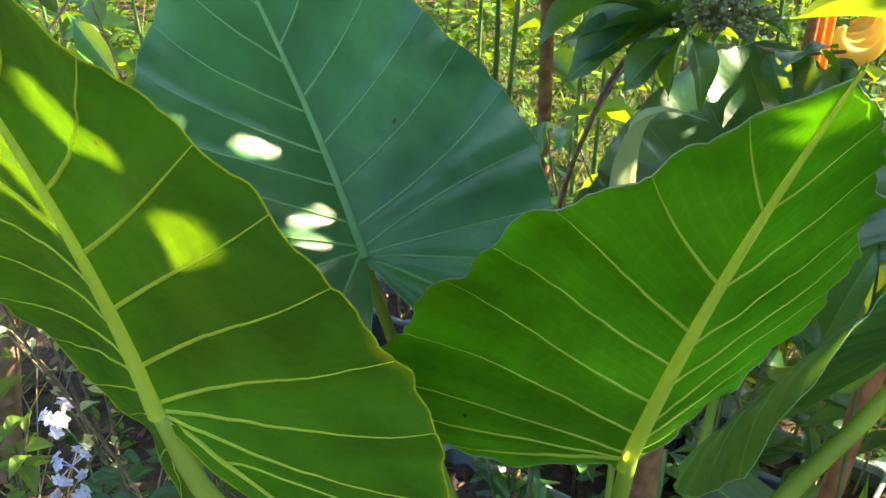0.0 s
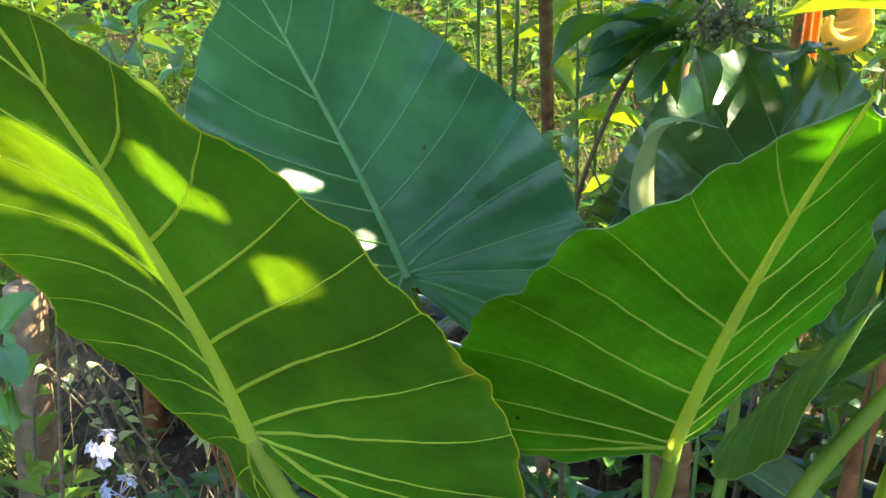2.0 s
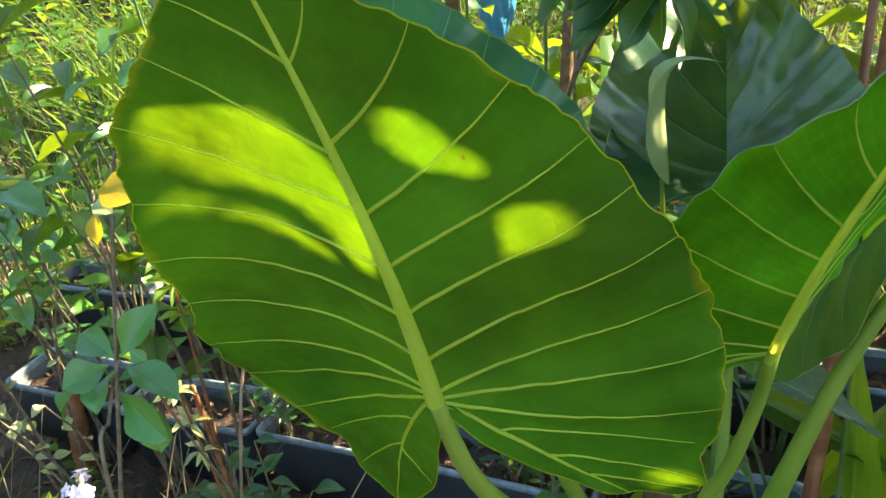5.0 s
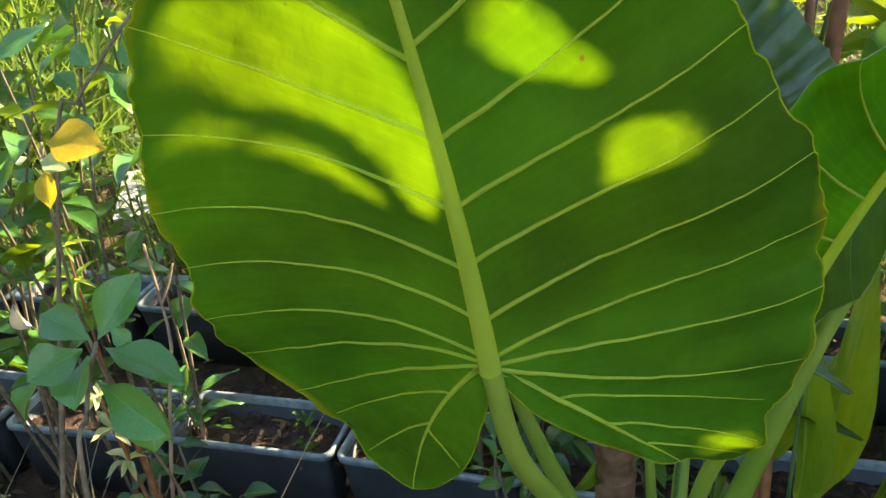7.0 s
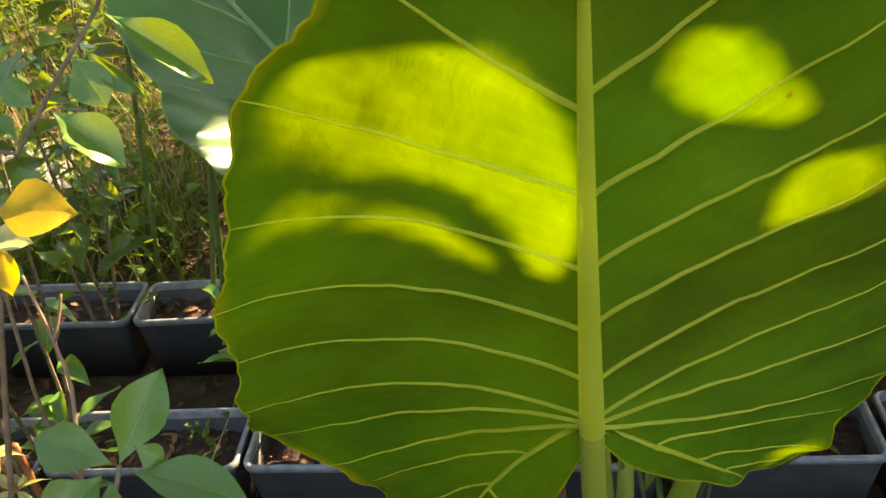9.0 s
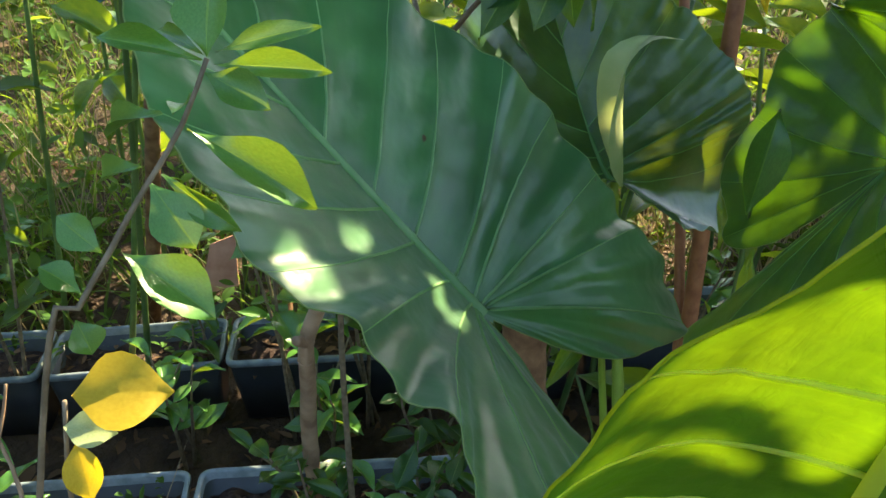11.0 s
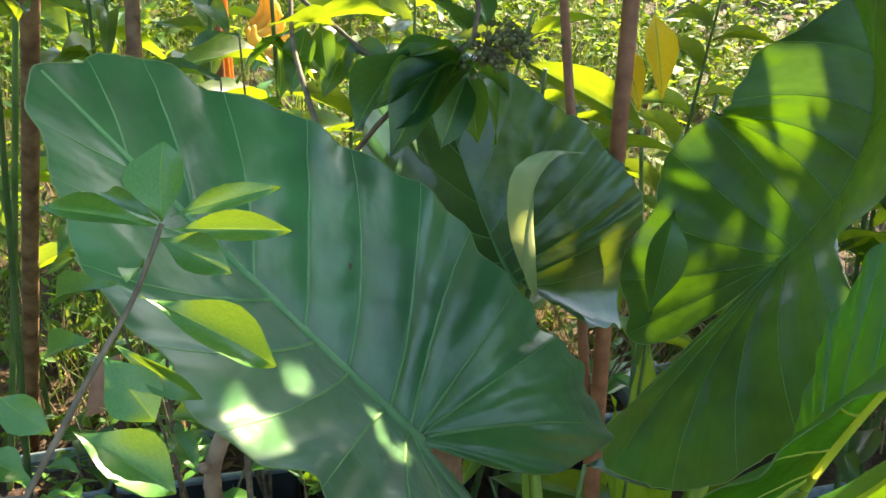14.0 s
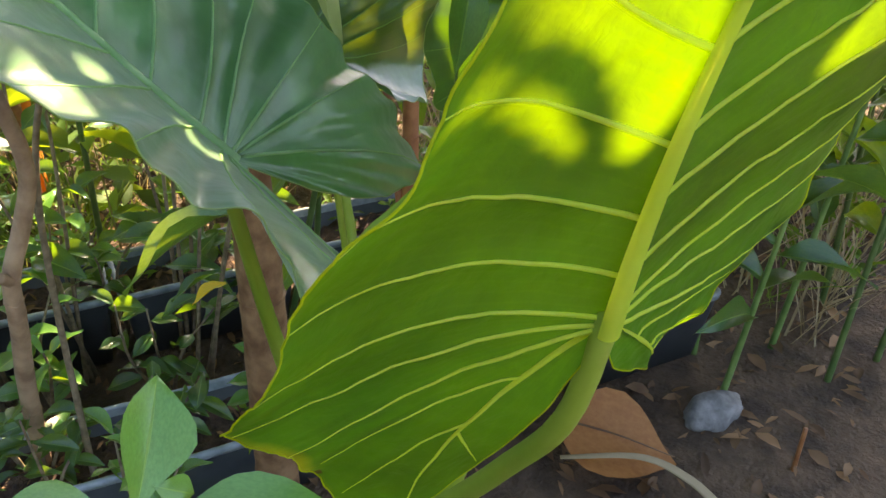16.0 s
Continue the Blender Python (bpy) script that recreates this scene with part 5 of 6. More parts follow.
for b, t in (((0.60, 1.12, GROUND), (0.47, 1.20, 0.62)), ((0.60, 1.12, GROUND), (0.66, 1.06, 0.30)), ((0.62, 1.10, GROUND), (0.60, 1.02, 0.35)), ((0.64, 1.10, GROUND), (0.76, 1.02, 0.2)), ((0.58, 1.12, GROUND), (0.50, 1.10, 0.4)), ((0.56, 1.14, GROUND), (0.44, 1.12, 0.55)), ((0.60, 1.14, GROUND), (0.60, 1.18, 0.3)), ((0.58, 1.14, GROUND), (0.40, 1.30, 0.35))):
    bar("stem", [b, t], [0.006, 0.003], M_GREEN_CANE, ob, n=6, sides=6)

for b, t, w in (((1.235, 1.36, 1.28), (1.215, 1.30, 1.10), 0.07), ((1.19, 1.40, 1.22), (1.17, 1.33, 1.08), 0.05)):
    tagged(share(leaf_mesh(("yellowed",), M_YELLOW, "lance", 0.4, 0.2), "yellow_leaf", None, leaf_pose(b, t, w, (-0.7, -0.6, 0.2))), "yellowed lance leaf hanging from a cane", "leaf")

ob = empty("lance_leaf_plant", "broad backlit yellow-green lance leaf between the trunks", "plant")
leaf_part(ob, leaf_mesh(("backlit",), M_LANCE, "lance", 0.35, 0.1), (0.985, 1.235, 1.12), (0.862, 1.445, 1.262), 0.078, (-0.6, -0.5, 0.6))
bar("stem", [(1.08, 1.25, GROUND), (1.05, 1.24, 0.7), (0.985, 1.235, 1.12)], [0.007, 0.004], M_GREEN_CANE, ob, n=14)

# ---- bright bracts behind ----
ob = empty("flowering_ginger", "orange stems with curled sunlit yellow bracts", "flower")
for k, (x, y) in enumerate(((1.00, 2.57), (1.03, 2.60), (0.96, 2.55))):
    bar("flower_stem", [(x, y, GROUND), (x, y, 0.8), (x + 0.01 * k, y - 0.01, 1.35)], [0.015, 0.02, 0.016], M_ORANGE if k < 2 else M_CANE, ob, n=14)
for k in range(5):
    a = k * 0.5
    bar("bract", [(1.06 + 0.05 * math.cos(q + a) * 1.2, 2.45 + 0.02 * k - 0.03, 1.13 + 0.045 * k * 0.4 + 0.055 * math.sin(q + a)) for q in np.linspace(2.6, 6.4, 7)], [0.006, 0.022, 0.024, 0.018, 0.006], M_GOLD, ob, n=22, flat=0.45, flat_dir=(0, 1, 0))

# ---- plumbago flowers ----
def phlox(cx, cy, cz, seed):
    rng = random.Random(seed)
    ob = empty("flower_cluster", "cluster of pale lilac-white tubular flowers with yellow throats", "flower", "lilac flowers")
    bar("stem", [(cx + 0.02, cy + 0.05, GROUND), (cx + 0.03, cy + 0.02, cz - 0.15), (cx, cy, cz - 0.03)], [0.003, 0.0025, 0.002], M_GREEN_CANE, ob, n=12)
    pm = leaf_mesh(("petal",), M_PETAL, "spoon", 0.1, 0.15, vein=False)
    for k in range(8):
        a, e = rng.uniform(0, 6.28), rng.uniform(-0.2, 0.9)
        d = Vector((math.cos(a) * math.cos(e), math.sin(a) * math.cos(e), math.sin(e)))
        base, mouth = Vector((cx, cy, cz - 0.03)), Vector((cx, cy, cz - 0.03)) + d * rng.uniform(0.03, 0.045)
        bar("flower_tube", [base, mouth], [0.0012, 0.0018], M_GOLD if k % 4 == 0 else M_PETAL, ob, n=4, sides=6)
        s1 = d.orthogonal().normalized()
        s2 = d.cross(s1)
        for q in range(5):
            b = q * 1.2566 + k
            leaf_part(ob, pm, mouth, mouth + (s1 * math.cos(b) + s2 * math.sin(b)) * 0.016 + d * 0.004, 0.011, d, name="petal")


for k, c in enumerate(((-0.752, 1.408, 0.610), (-0.735, 1.385, 0.525), (-0.74, 1.36, 0.45))):
    phlox(*c, k)

# ---- small finds on the soil ----
bm = bmesh.new()
bmesh.ops.create_icosphere(bm, subdivisions=4, radius=1)
for v in bm.verts:
    n1 = noise.noise(v.co * 1.3 + Vector((4, 0, 0)))
    v.co = Vector((v.co.x * 0.075, v.co.y * 0.05, v.co.z * 0.042)) * (1 + 0.35 * n1 + 0.08 * noise.noise(v.co * 60))
me = bpy.data.meshes.new("rock")
bm.to_mesh(me)
bm.free()
me.polygons.foreach_set("use_smooth", [True] * len(me.polygons))
me.materials.append(M_ROCK)
rock = tagged(new("rock", me), "rough pale grey stone lying on the soil", "stone")
rock.matrix_basis = pose(1.08, 0.525, GROUND + 0.022, 0, 0, -35)
ob = empty("dead_leaf", "large curled orange-brown dead leaf on the soil", "leaf")
leaf_part(ob, leaf_mesh(("dead",), M_DEAD, "oval", 0.25, 0.2, 0.2, vein=False), (0.80, 0.83, 0.16), (0.86, 0.53, 0.13), 0.20, (-0.45, -0.1, 0.9), name="blade")
bar("midrib", [(0.80, 0.83, 0.163), (0.83, 0.69, 0.152), (0.855, 0.56, 0.125)], [0.003, 0.0012], M_LITTER, ob, n=12)
tagged(bar("dry_stalk", [(0.722, 0.771, 0.14), (0.79, 0.622, 0.155), (0.805, 0.517, 0.13), (0.79, 0.42, 0.085)], [0.006, 0.008, 0.012, 0.014], M_STRAW, n=24, flat=0.35), "bent pale dry leaf stalk", "straw")
tagged(bar("stick", [(1.00, 0.325, GROUND - 0.02), (0.995, 0.33, 0.20)], [0.006, 0.005], M_CANE, n=8), "short brown stick standing in the soil", "stick")
v = [(0, 0, 0), (0.10, 0, 0.03), (0.085, 0, 0.17), (0.02, 0, 0.14), (0, 0.012, 0), (0.10, 0.012, 0.03), (0.085, 0.012, 0.17), (0.02, 0.012, 0.14)]
shard = tagged(link_mesh("terracotta_shard", v, [(0, 1, 2, 3), (7, 6, 5, 4), (0, 4, 5, 1), (1, 5, 6, 2), (2, 6, 7, 3), (3, 7, 4, 0)], M_TERRA, smooth=False), "broken piece of a terracotta pot", "shard")
shard.matrix_basis = pose(0.32, 2.40, 0.27, -20, 8, -35)
ob = empty("blue_bag", "crumpled blue plastic bag hanging among the weeds", "bag")
bm = bmesh.new()
bmesh.ops.create_icosphere(bm, subdivisions=4, radius=1)
for v in bm.verts:
    v.co = Vector((v.co.x * 0.09, v.co.y * 0.05, v.co.z * 0.22)) * (1 + 0.35 * noise.noise(v.co * 2.2)) + Vector((0.02 * noise.noise(v.co * 7), 0.02 * noise.noise(v.co * 8), 0))
me = bpy.data.meshes.new("sheet")
bm.to_mesh(me)
bm.free()
me.polygons.foreach_set("use_smooth", [True] * len(me.polygons))
me.materials.append(M_BLUE)
o = new("sheet", me)
o.parent = ob
ob.matrix_basis = pose(1.00, 4.55, 0.72)
bar("string", [(0, 0, 0.2), (0.02, 0.0, 0.6), (0.0, 0.02, 1.2)], 0.002, M_TWIG, ob, n=6)

# ---- undergrowth ----
rs = np.random.RandomState(5)


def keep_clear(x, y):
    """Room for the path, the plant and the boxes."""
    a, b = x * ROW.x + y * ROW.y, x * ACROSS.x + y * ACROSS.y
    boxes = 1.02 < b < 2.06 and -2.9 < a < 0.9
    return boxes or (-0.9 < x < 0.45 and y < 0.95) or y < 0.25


STEMS = []


def herbs(n, xr, yr, hr, size, leaves):
    rows = []
    for _ in range(n):
        x, y = rs.uniform(*xr), rs.uniform(*yr)
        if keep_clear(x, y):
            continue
        if x * ACROSS.x + y * ACROSS.y < 1.02 and x < 0.6 and rs.rand() < 0.75:
            continue
        if -0.7 < x < 0.55 and 1.7 < y < 2.9 and rs.rand() < 0.6:
            continue
        z0, h = ground_height(x, y), rs.uniform(*hr)
        lx, ly = rs.uniform(-0.25, 0.25, 2)
        STEMS.append((x, y, z0 - 0.01, math.atan2(-lx, ly), math.atan2(1, math.hypot(lx, ly)), 0, h * 1.02 * math.hypot(1, math.hypot(lx, ly)), 0.0035 + 0.003 * h))
        for i in range(rs.randint(*leaves)):
            k = rs.uniform(0.15, 1)
            ln = size * rs.uniform(0.5, 1.3)
            rows.append((x + lx * h * k, y + ly * h * k, z0 + h * k, rs.uniform(0, 6.283), rs.uniform(-0.3, 0.9), rs.uniform(-0.6, 0.6), ln, ln * rs.uniform(0.35, 0.6)))
    return rows


def blades(n, xr, yr, hr, width):
    rows = []
    for _ in range(n):
        x, y = rs.uniform(*xr), rs.uniform(*yr)
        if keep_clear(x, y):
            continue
        for i in range(rs.randint(5, 11)):
            rows.append((x + rs.uniform(-0.04, 0.04), y + rs.uniform(-0.04, 0.04), ground_height(x, y) - 0.01, rs.uniform(0, 6.283), rs.uniform(0.8, 1.5), rs.uniform(-0.5, 0.5), rs.uniform(*hr), width * rs.uniform(0.6, 1.4)))
    return rows


scatter_leaves("weeds", herbs(800, (-2.6, 2.4), (1.3, 3.6), (0.06, 0.35), 0.045, (6, 14)) + herbs(900, (-3.5, 6.5), (2.8, 7.5), (0.1, 0.6), 0.06, (8, 16)) + herbs(500, (1.6, 6.5), (0.2, 3.2), (0.08, 0.5), 0.06, (8, 18)) + herbs(300, (-2.2, 3.2), (1.9, 4.4), (0.15, 0.7), 0.10, (5, 11)) + herbs(60, (-1.7, -0.6), (0.95, 1.7), (0.05, 0.2), 0.04, (4, 9)), M_WEED, "tangle of low green weeds and seedlings", "weeds")
scatter_leaves("tall_undergrowth", herbs(900, (-5, 9), (5.0, 10.0), (0.4, 1.6), 0.11, (18, 34)) + herbs(250, (3.5, 8), (0.5, 5.0), (0.3, 1.2), 0.09, (18, 30)), M_WEED, "dense sunlit green undergrowth behind the garden", "undergrowth")
scatter_leaves("weed_stems", STEMS, M_STEM, "thin green and brown weed stems", "weeds", "blade", droop=0.02)
scatter_leaves("grass", blades(1500, (-3.0, 6.0), (1.9, 7.5), (0.12, 0.5), 0.009) + blades(40, (1.3, 2.4), (0.5, 1.6), (0.1, 0.35), 0.008) + blades(120, (-1.2, -0.4), (4.5, 6.5), (0.5, 1.0), 0.025), M_GRASS, "long green grass blades among the weeds", "grass", "blade", droop=0.3)
scatter_leaves("dry_stalks", blades(330, (-2.0, 3.5), (1.5, 5.5), (0.12, 0.6), 0.004) + blades(60, (1.45, 2.4), (0.3, 1.8), (0.3, 0.8), 0.006), M_STRAW, "thin dry straw-coloured stalks", "straw", "blade", droop=0.15)
rows = []
for _ in range(5200):
    x, y = rs.uniform(-2.2, 2.6), rs.uniform(0.2, 4.2)
    ln = rs.uniform(0.02, 0.075)
    rows.append((x, y, ground_height(x, y) + rs.uniform(0.002, 0.02), rs.uniform(0, 6.283), rs.uniform(-0.25, 0.25), rs.uniform(-0.5, 0.5), ln, ln * rs.uniform(0.2, 0.55)))
for along0, across, count, step in ((-2.435, 1.343, 7, 0.446), (-2.855, 1.885, 8, 0.442)):
    for k in range(count * 60):
        c = ROW * (along0 + rs.uniform(0, count * step)) + ACROSS * (across + rs.uniform(-0.07, 0.07))
        ln = rs.uniform(0.012, 0.045)
        rows.append((c.x, c.y, POT_RIM - 0.05 + rs.uniform(0, 0.014), rs.uniform(0, 6.283), rs.uniform(-0.3, 0.3), rs.uniform(-0.5, 0.5), ln, ln * rs.uniform(0.15, 0.5)))
scatter_leaves("leaf_litter", rows, M_LITTER, "brown dead leaves and bits littering the soil", "litter")
rows = []
for k in range(46):
    c = ROW * rs.uniform(-2.4, 0.5) + ACROSS * (1.343 if rs.rand() < 0.5 else 1.885) + ACROSS * rs.uniform(-0.06, 0.06)
    for i in range(rs.randint(4, 11)):
        rows.append((c.x + rs.uniform(-0.01, 0.01), c.y + rs.uniform(-0.01, 0.01), POT_RIM - 0.045 + rs.uniform(0, 0.07), rs.uniform(0, 6.283), rs.uniform(0, 0.9), rs.uniform(-0.4, 0.4), rs.uniform(0.015, 0.045), rs.uniform(0.006, 0.018)))
scatter_leaves("seedlings", rows, M_WEED, "small green seedlings in the boxes", "seedling")

# ---- unseen tree added overhead to shade the plant and shape its sun patches ----
tree = empty("overhanging_tree", "unseen leafy tree added to shade the plants and leave sun patches", "tree")
bar("trunk", [(2.6, -0.9, GROUND - 0.1), (2.55, -0.8, 1.2), (2.35, -0.4, 2.3), (2.0, 0.2, 2.9)], [0.11, 0.09, 0.07, 0.05], M_BARK, tree, sides=14, n=30)
for e in ((1.9, 1.1, 3.2), (2.9, 0.4, 3.4), (3.4, 1.0, 3.5), (3.2, -0.6, 3.3), (4.2, 0.2, 3.5)):
    bar("limb", [(2.0, 0.2, 2.9), ((2.0 + e[0]) / 2, (0.2 + e[1]) / 2, 3.15), e], [0.035, 0.02, 0.006], M_BARK, tree, n=16)
E1 = np.array((-math.sin(SUN_AZ), math.cos(SUN_AZ), 0))
E2 = np.cross(np.array(SUN), E1)
E2 = E2 if E2[2] > 0 else -E2
GAPS = []


def gap(p, r):
    GAPS.append((p @ E1, p @ E2, r))


HOLES = []


def hole(blade, ring):
    """An uneven hole in the crown through which the sun reaches this patch of the blade."""
    p = np.array([blade.spot(u, v) for u, v in ring])
    HOLES.append(np.stack([p @ E1, p @ E2], 1))


hole(A, [(0.287, 0.114), (0.294, 0.102), (0.289, 0.076), (0.279, 0.037), (0.257, 0.022), (0.233, 0.011), (0.205, 0.004), (0.182, 0.004), (0.157, 0.006), (0.127, 0.016), (0.130, 0.026), (0.166, 0.033), (0.192, 0.049), (0.210, 0.069), (0.226, 0.094), (0.250, 0.114), (0.264, 0.123), (0.279, 0.120)])
hole(A, [(0.241, 0.137), (0.224, 0.127), (0.205, 0.100), (0.182, 0.073), (0.152, 0.051), (0.132, 0.042), (0.144, 0.057), (0.166, 0.078), (0.190, 0.096), (0.204, 0.116), (0.218, 0.133)])
hole(A, [(0.267, -0.037), (0.265, -0.060), (0.250, -0.073), (0.237, -0.083), (0.219, -0.092), (0.215, -0.081), (0.225, -0.057), (0.233, -0.038), (0.250, -0.032)])
hole(A, [(0.192, -0.094), (0.192, -0.106), (0.190, -0.123), (0.176, -0.134), (0.170, -0.137), (0.157, -0.110), (0.148, -0.086), (0.171, -0.089)])
hole(A, [(0.188, -0.066), (0.192, -0.072), (0.187, -0.073)])
hole(A, [(-0.158, -0.150), (-0.168, -0.183), (-0.196, -0.189), (-0.226, -0.172), (-0.190, -0.150)])
hole(A, [(0.330, -0.026), (0.325, -0.046), (0.312, -0.052), (0.316, -0.036)])
hole(E, [(0.401, 0.088), (0.350, 0.072), (0.325, 0.052), (0.240, 0.055), (0.192, 0.062), (0.234, 0.072), (0.264, 0.081), (0.150, 0.069), (0.096, 0.075), (0.085, 0.097), (0.155, 0.122), (0.285, 0.110), (0.336, 0.102)])
hole(E, [(0.233, 0.174), (0.171, 0.156), (0.112, 0.129), (0.076, 0.093), (0.073, 0.136), (0.087, 0.180)])
hole(E, [(-0.034, 0.243), (0.057, 0.233), (-0.003, 0.227), (-0.006, 0.192), (-0.030, 0.226)])
hole(E, [(-0.072, 0.223), (-0.036, 0.195), (-0.025, 0.158), (-0.050, 0.189)])
hole(E, [(-0.115, 0.196), (-0.080, 0.184), (-0.102, 0.166), (-0.099, 0.125), (-0.122, 0.117), (-0.103, 0.080), (-0.077, 0.054), (-0.109, 0.016), (-0.189, 0.059), (-0.173, 0.103), (-0.153, 0.163)])
hole(E, [(-0.143, -0.074), (-0.125, -0.102), (-0.131, -0.150), (-0.153, -0.187), (-0.205, -0.143), (-0.211, -0.093), (-0.187, -0.063)])
hole(E, [(-0.084, -0.121), (-0.066, -0.129), (-0.053, -0.172), (-0.071, -0.177), (-0.106, -0.217), (-0.126, -0.208), (-0.098, -0.189), (-0.092, -0.149)])
hole(D, [(0.119, -0.187), (0.033, -0.177), (0.004, -0.166), (0.013, -0.135), (0.047, -0.140), (0.099, -0.148)])
hole(D, [(0.130, -0.060), (0.122, -0.104), (0.058, -0.102), (0.064, -0.048)])
hole(D, [(0.332, -0.117), (0.307, -0.166), (0.303, -0.147), (0.321, -0.112)])
hole(D, [(0.336, 0.128), (0.372, 0.085), (0.345, 0.060), (0.300, 0.060), (0.296, 0.105), (0.313, 0.132)])
hole(B, [(0.213, 0.135), (0.203, 0.121), (0.188, 0.129), (0.162, 0.124), (0.161, 0.140), (0.193, 0.163), (0.206, 0.154)])
hole(B, [(0.174, 0.078), (0.142, 0.041), (0.146, 0.078), (0.162, 0.086)])
hole(B, [(0.067, 0.027), (0.053, 0.016), (0.041, 0.048), (0.054, 0.059)])
hole(B, [(0.038, 0.056), (0.005, 0.019), (0.025, 0.063), (0.039, 0.071)])
hole(B, [(0.018, -0.203), (0.009, -0.214), (-0.025, -0.216), (-0.008, -0.199)])
for p, r in ((C.spot(0.375, -0.006), 0.006), (C.spot(0.392, -0.007), 0.008), (C.spot(0.410, -0.005), 0.008)):
    gap(p, r)
for p, r in (((0.208, 0.950, 1.262), 0.016), ((0.170, 0.611, 1.142), 0.011), ((0.165, 0.615, 1.122), 0.009), ((0.470, 0.764, 1.125), 0.011), ((0.452, 0.764, 1.090), 0.010), (YELLOW[0][3:6], 0.036), (YELLOW[0][:3], 0.03), ((-0.2, 3.95, 0.12), 0.3), (YELLOW[2][:3], 0.02), ((-0.752, 1.408, 0.60), 0.03), ((0.082, 1.41, 0.85), 0.02), ((0.56, 1.045, 1.36), 0.02), ((0.24, 2.3, 1.2), 0.1), ((0.93, 1.34, 1.19), 0.05), ((0.89, 1.40, 1.24), 0.04), ((-0.39, 1.37, 0.91), 0.03), ((-0.40, 1.31, 0.82), 0.025)):
    gap(np.array(p), r)
for p, r in (((-0.511, 1.273, 0.835), 0.035), ((-0.535, 1.70, 0.90), 0.06), ((-0.638, 1.667, 0.79), 0.05), ((-1.08, 1.9, 0.7), 0.03), ((0.46, 1.36, 1.34), 0.02), ((0.36, 1.45, 1.36), 0.025), ((-0.95, 1.9, 0.85), 0.06), ((1.03, 2.5, 1.15), 0.22), ((0.75, 2.0, 1.15), 0.16), ((-1.1, 1.86, 0.6), 0.05), ((-1.1, 1.86, 0.45), 0.04)):
    gap(np.array(p), r)
GAPS = np.array(GAPS)
rc = np.random.RandomState(21)
HALF = [(y, q * w) for y, w in ((0.0, 0.0), (0.12, 0.17), (0.25, 0.31), (0.40, 0.42), (0.52, 0.45), (0.66, 0.44), (0.80, 0.28), (0.92, 0.12), (1.0, 0.0)) for q in (-1, -0.5, 0, 0.5, 1)]
HALF = np.array(HALF)


def crown_leaves(a, b, size, low, high):
    """Leaves on the sun's rays through (a, b); none where a hole in the crown lets the sun through."""
    n = len(a)
    foot = a[:, None] * E1 + b[:, None] * E2
    up = rc.uniform(0, 1, n) * (high - low) + low
    p = foot + ((up - foot[:, 2]) / SUN.z)[:, None] * np.array(SUN)
    yaw, pitch, roll = rc.uniform(0, 6.283, n), rc.uniform(-0.7, 0.5, n), rc.uniform(-0.8, 0.8, n)
    ln = rc.uniform(*size, n)
    wd = ln * rc.uniform(0.5, 0.66, n)
    y, x = HALF[None, :, 0] * ln[:, None], HALF[None, :, 1] * wd[:, None]
    z = -0.1 * HALF[None, :, 0] ** 2 * ln[:, None] + 0.3 * np.abs(x)
    cy, sy, cp, sp, cr, sr = (f(k)[:, None] for k in (yaw, pitch, roll) for f in (np.cos, np.sin))
    x, z = x * cr + z * sr, -x * sr + z * cr
    y, z = y * cp - z * sp, y * sp + z * cp
    x, y = x * cy - y * sy, x * sy + y * cy
    q = np.stack([x, y, z], 2) + p[:, None]
    qa, qb = q @ E1, q @ E2
    good = np.ones(n, bool)
    for ga, gb, gr in GAPS:
        good &= ~((qa - ga) ** 2 + (qb - gb) ** 2 < gr * gr).any(1)
    for ring in HOLES:
        box = (qa > ring[:, 0].min()) & (qa < ring[:, 0].max()) & (qb > ring[:, 1].min()) & (qb < ring[:, 1].max())
        k, m = np.nonzero(box)
        ta, tb = qa[k, m], qb[k, m]
        inside = np.zeros(len(ta), bool)
        for (a0, b0), (a1, b1) in zip(ring, np.roll(ring, -1, 0)):
            inside ^= ((b0 > tb) != (b1 > tb)) & (ta < (a1 - a0) * (tb - b0) / (b1 - b0 + 1e-12) + a0)
        good[k[inside]] = False
    return np.column_stack([p, yaw, pitch, roll, ln, wd])[good]


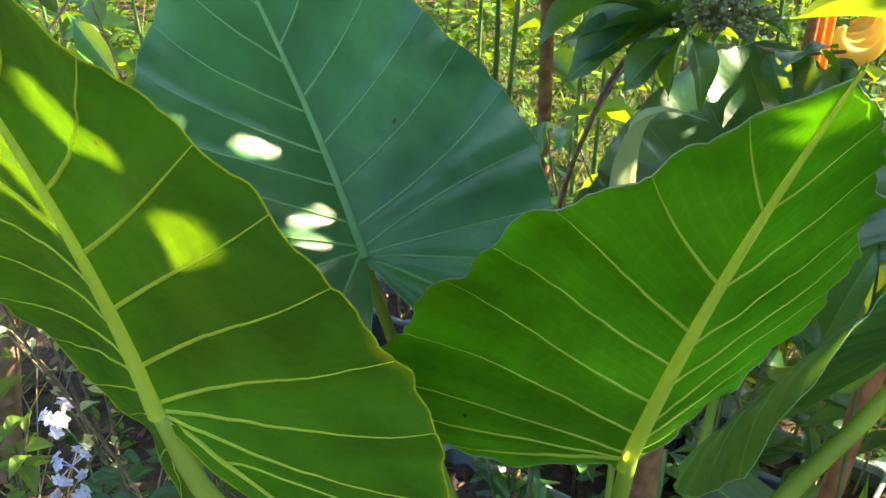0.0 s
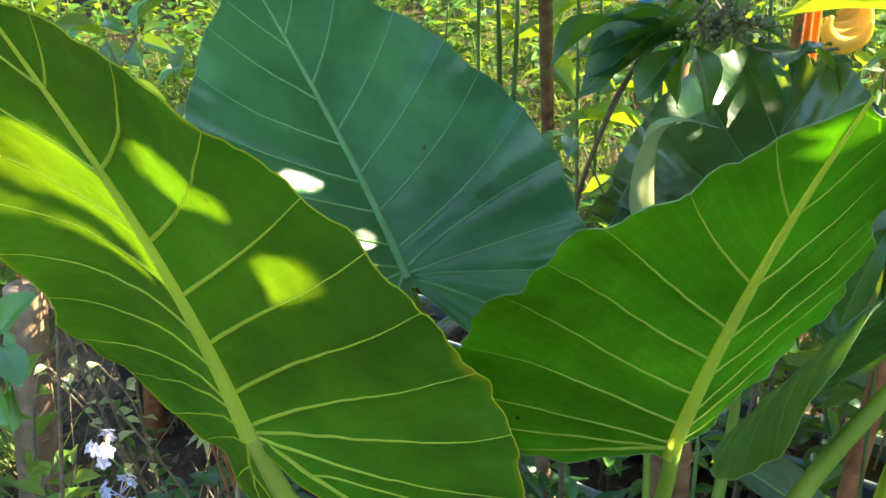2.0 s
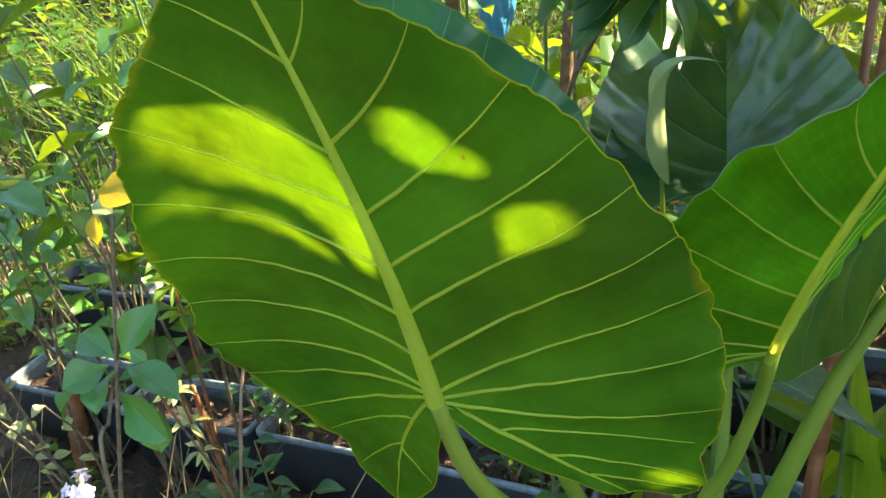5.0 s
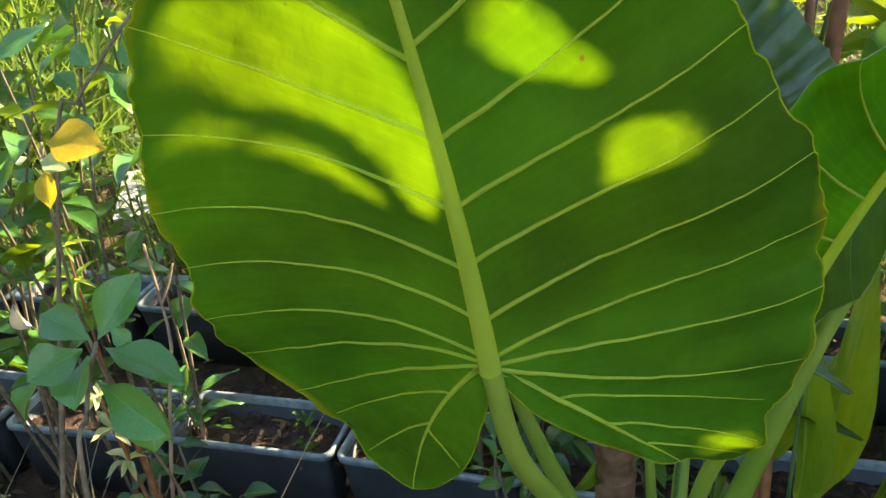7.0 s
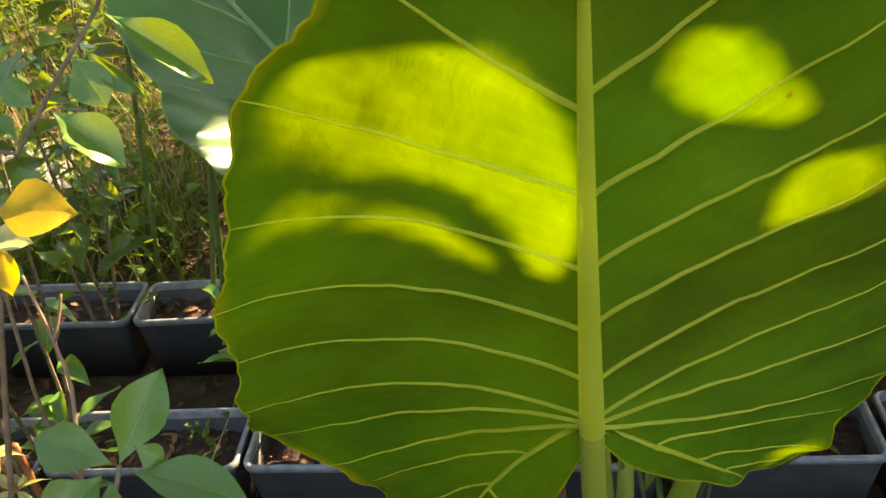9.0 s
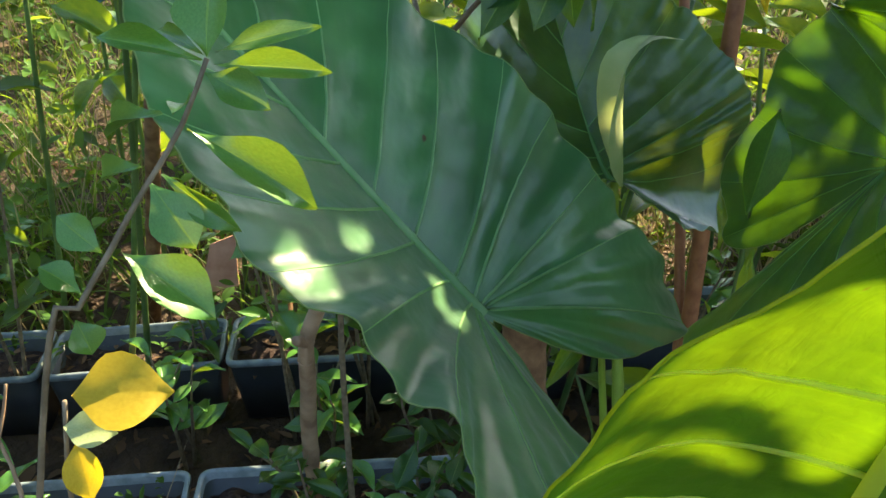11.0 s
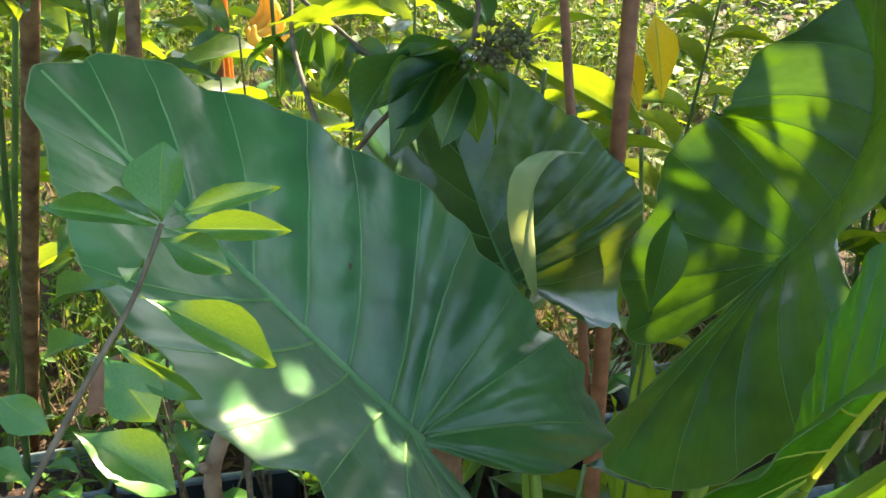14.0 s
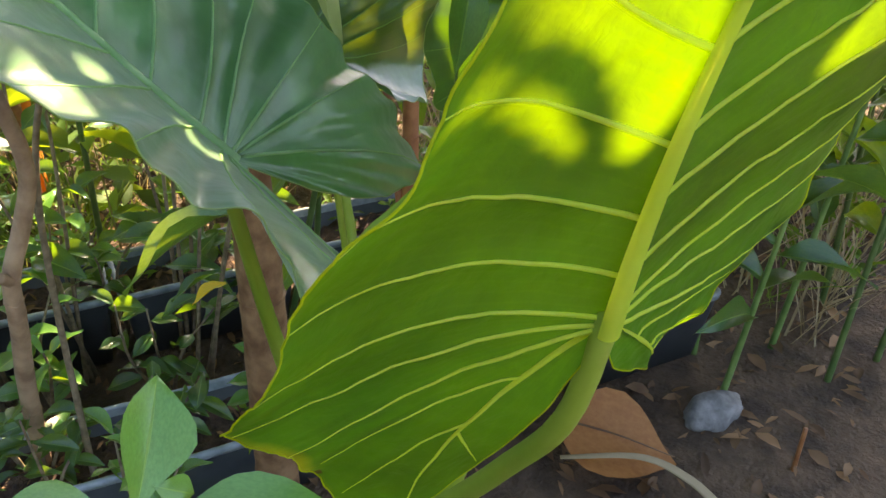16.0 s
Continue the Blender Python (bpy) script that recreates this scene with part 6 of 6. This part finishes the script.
RIMS = [g for g in GAPS]
for ring in HOLES:
    for p0, p1 in zip(ring, np.roll(ring, -1, 0)):
        for k in np.arange(0, 1, min(1.0, 0.02 / np.linalg.norm(p1 - p0))):
            RIMS.append((*(p0 + (p1 - p0) * k), 0.0))
RIMS = np.array(RIMS)
rows = []
n = 19000
a, b = rc.uniform(0.0, 1.40, n), rc.uniform(-0.30, 1.75, n)
rows.append(crown_leaves(a, b, (0.07, 0.13), 1.98, 2.8))
for n, spread, size, top in ((26000, 0.055, (0.028, 0.055), 2.35), (46000, 0.02, (0.010, 0.024), 2.12)):
    g = RIMS[rc.randint(len(RIMS), size=n)]
    rows.append(crown_leaves(g[:, 0] + rc.normal(0, 1, n) * (spread + g[:, 2]), g[:, 1] + rc.normal(0, 1, n) * (spread + g[:, 2]), size, 1.98, top))
n = 13000
a, b = rc.uniform(1.36, 3.6, n), rc.uniform(-0.75, 1.5, n)
thick = np.array([noise.noise((p * 2.6, q * 2.6, 9.1)) + 0.6 * noise.noise((p * 7, q * 7, 2.4)) for p, q in zip(a, b)]) > np.where(b < 0.45, np.where(a < 2.0, 0.07, 0.16), np.where(a < 2.0, -0.05, 0.12))
rows.append(crown_leaves(a[thick], b[thick], (0.10, 0.19), 2.5, 3.2))
n = 5000
rows.append(crown_leaves(rc.uniform(-0.7, 1.25, n), rc.uniform(-1.5, -0.28, n), (0.15, 0.26), 2.9, 3.6))
crown = scatter_leaves("crown", np.vstack(rows), M_CANOPY, "", "", droop=0.1)
crown.parent = tree

# ---- ring of trees added to block low sky light, lower towards the sun ----
rr = np.random.RandomState(3)
n = 34000
ang = rr.uniform(0, 6.283, n)
off = np.abs((ang - SUN_AZ + math.pi) % (2 * math.pi) - math.pi)
top = np.where(off < 0.9, 3.1, np.where(np.sin(ang - 0.4) < 0, 2.4, 6.8)) * (0.85 + 0.15 * np.sin(ang * 9) * np.sin(ang * 4 + 1))
rad = rr.uniform(11.0, 13.0, n)
size = rr.uniform(0.3, 0.6, n)
scatter_leaves("surrounding_trees", np.column_stack([0.3 + rad * np.cos(ang), 0.9 + rad * np.sin(ang), top * rr.uniform(0, 1, n) ** 0.9, rr.uniform(0, 6.283, n), rr.uniform(-0.9, 0.3, n), rr.uniform(-0.6, 0.6, n), size, size * 0.6]), M_CANOPY, "ring of dense dark green trees added to block sky light", "trees")
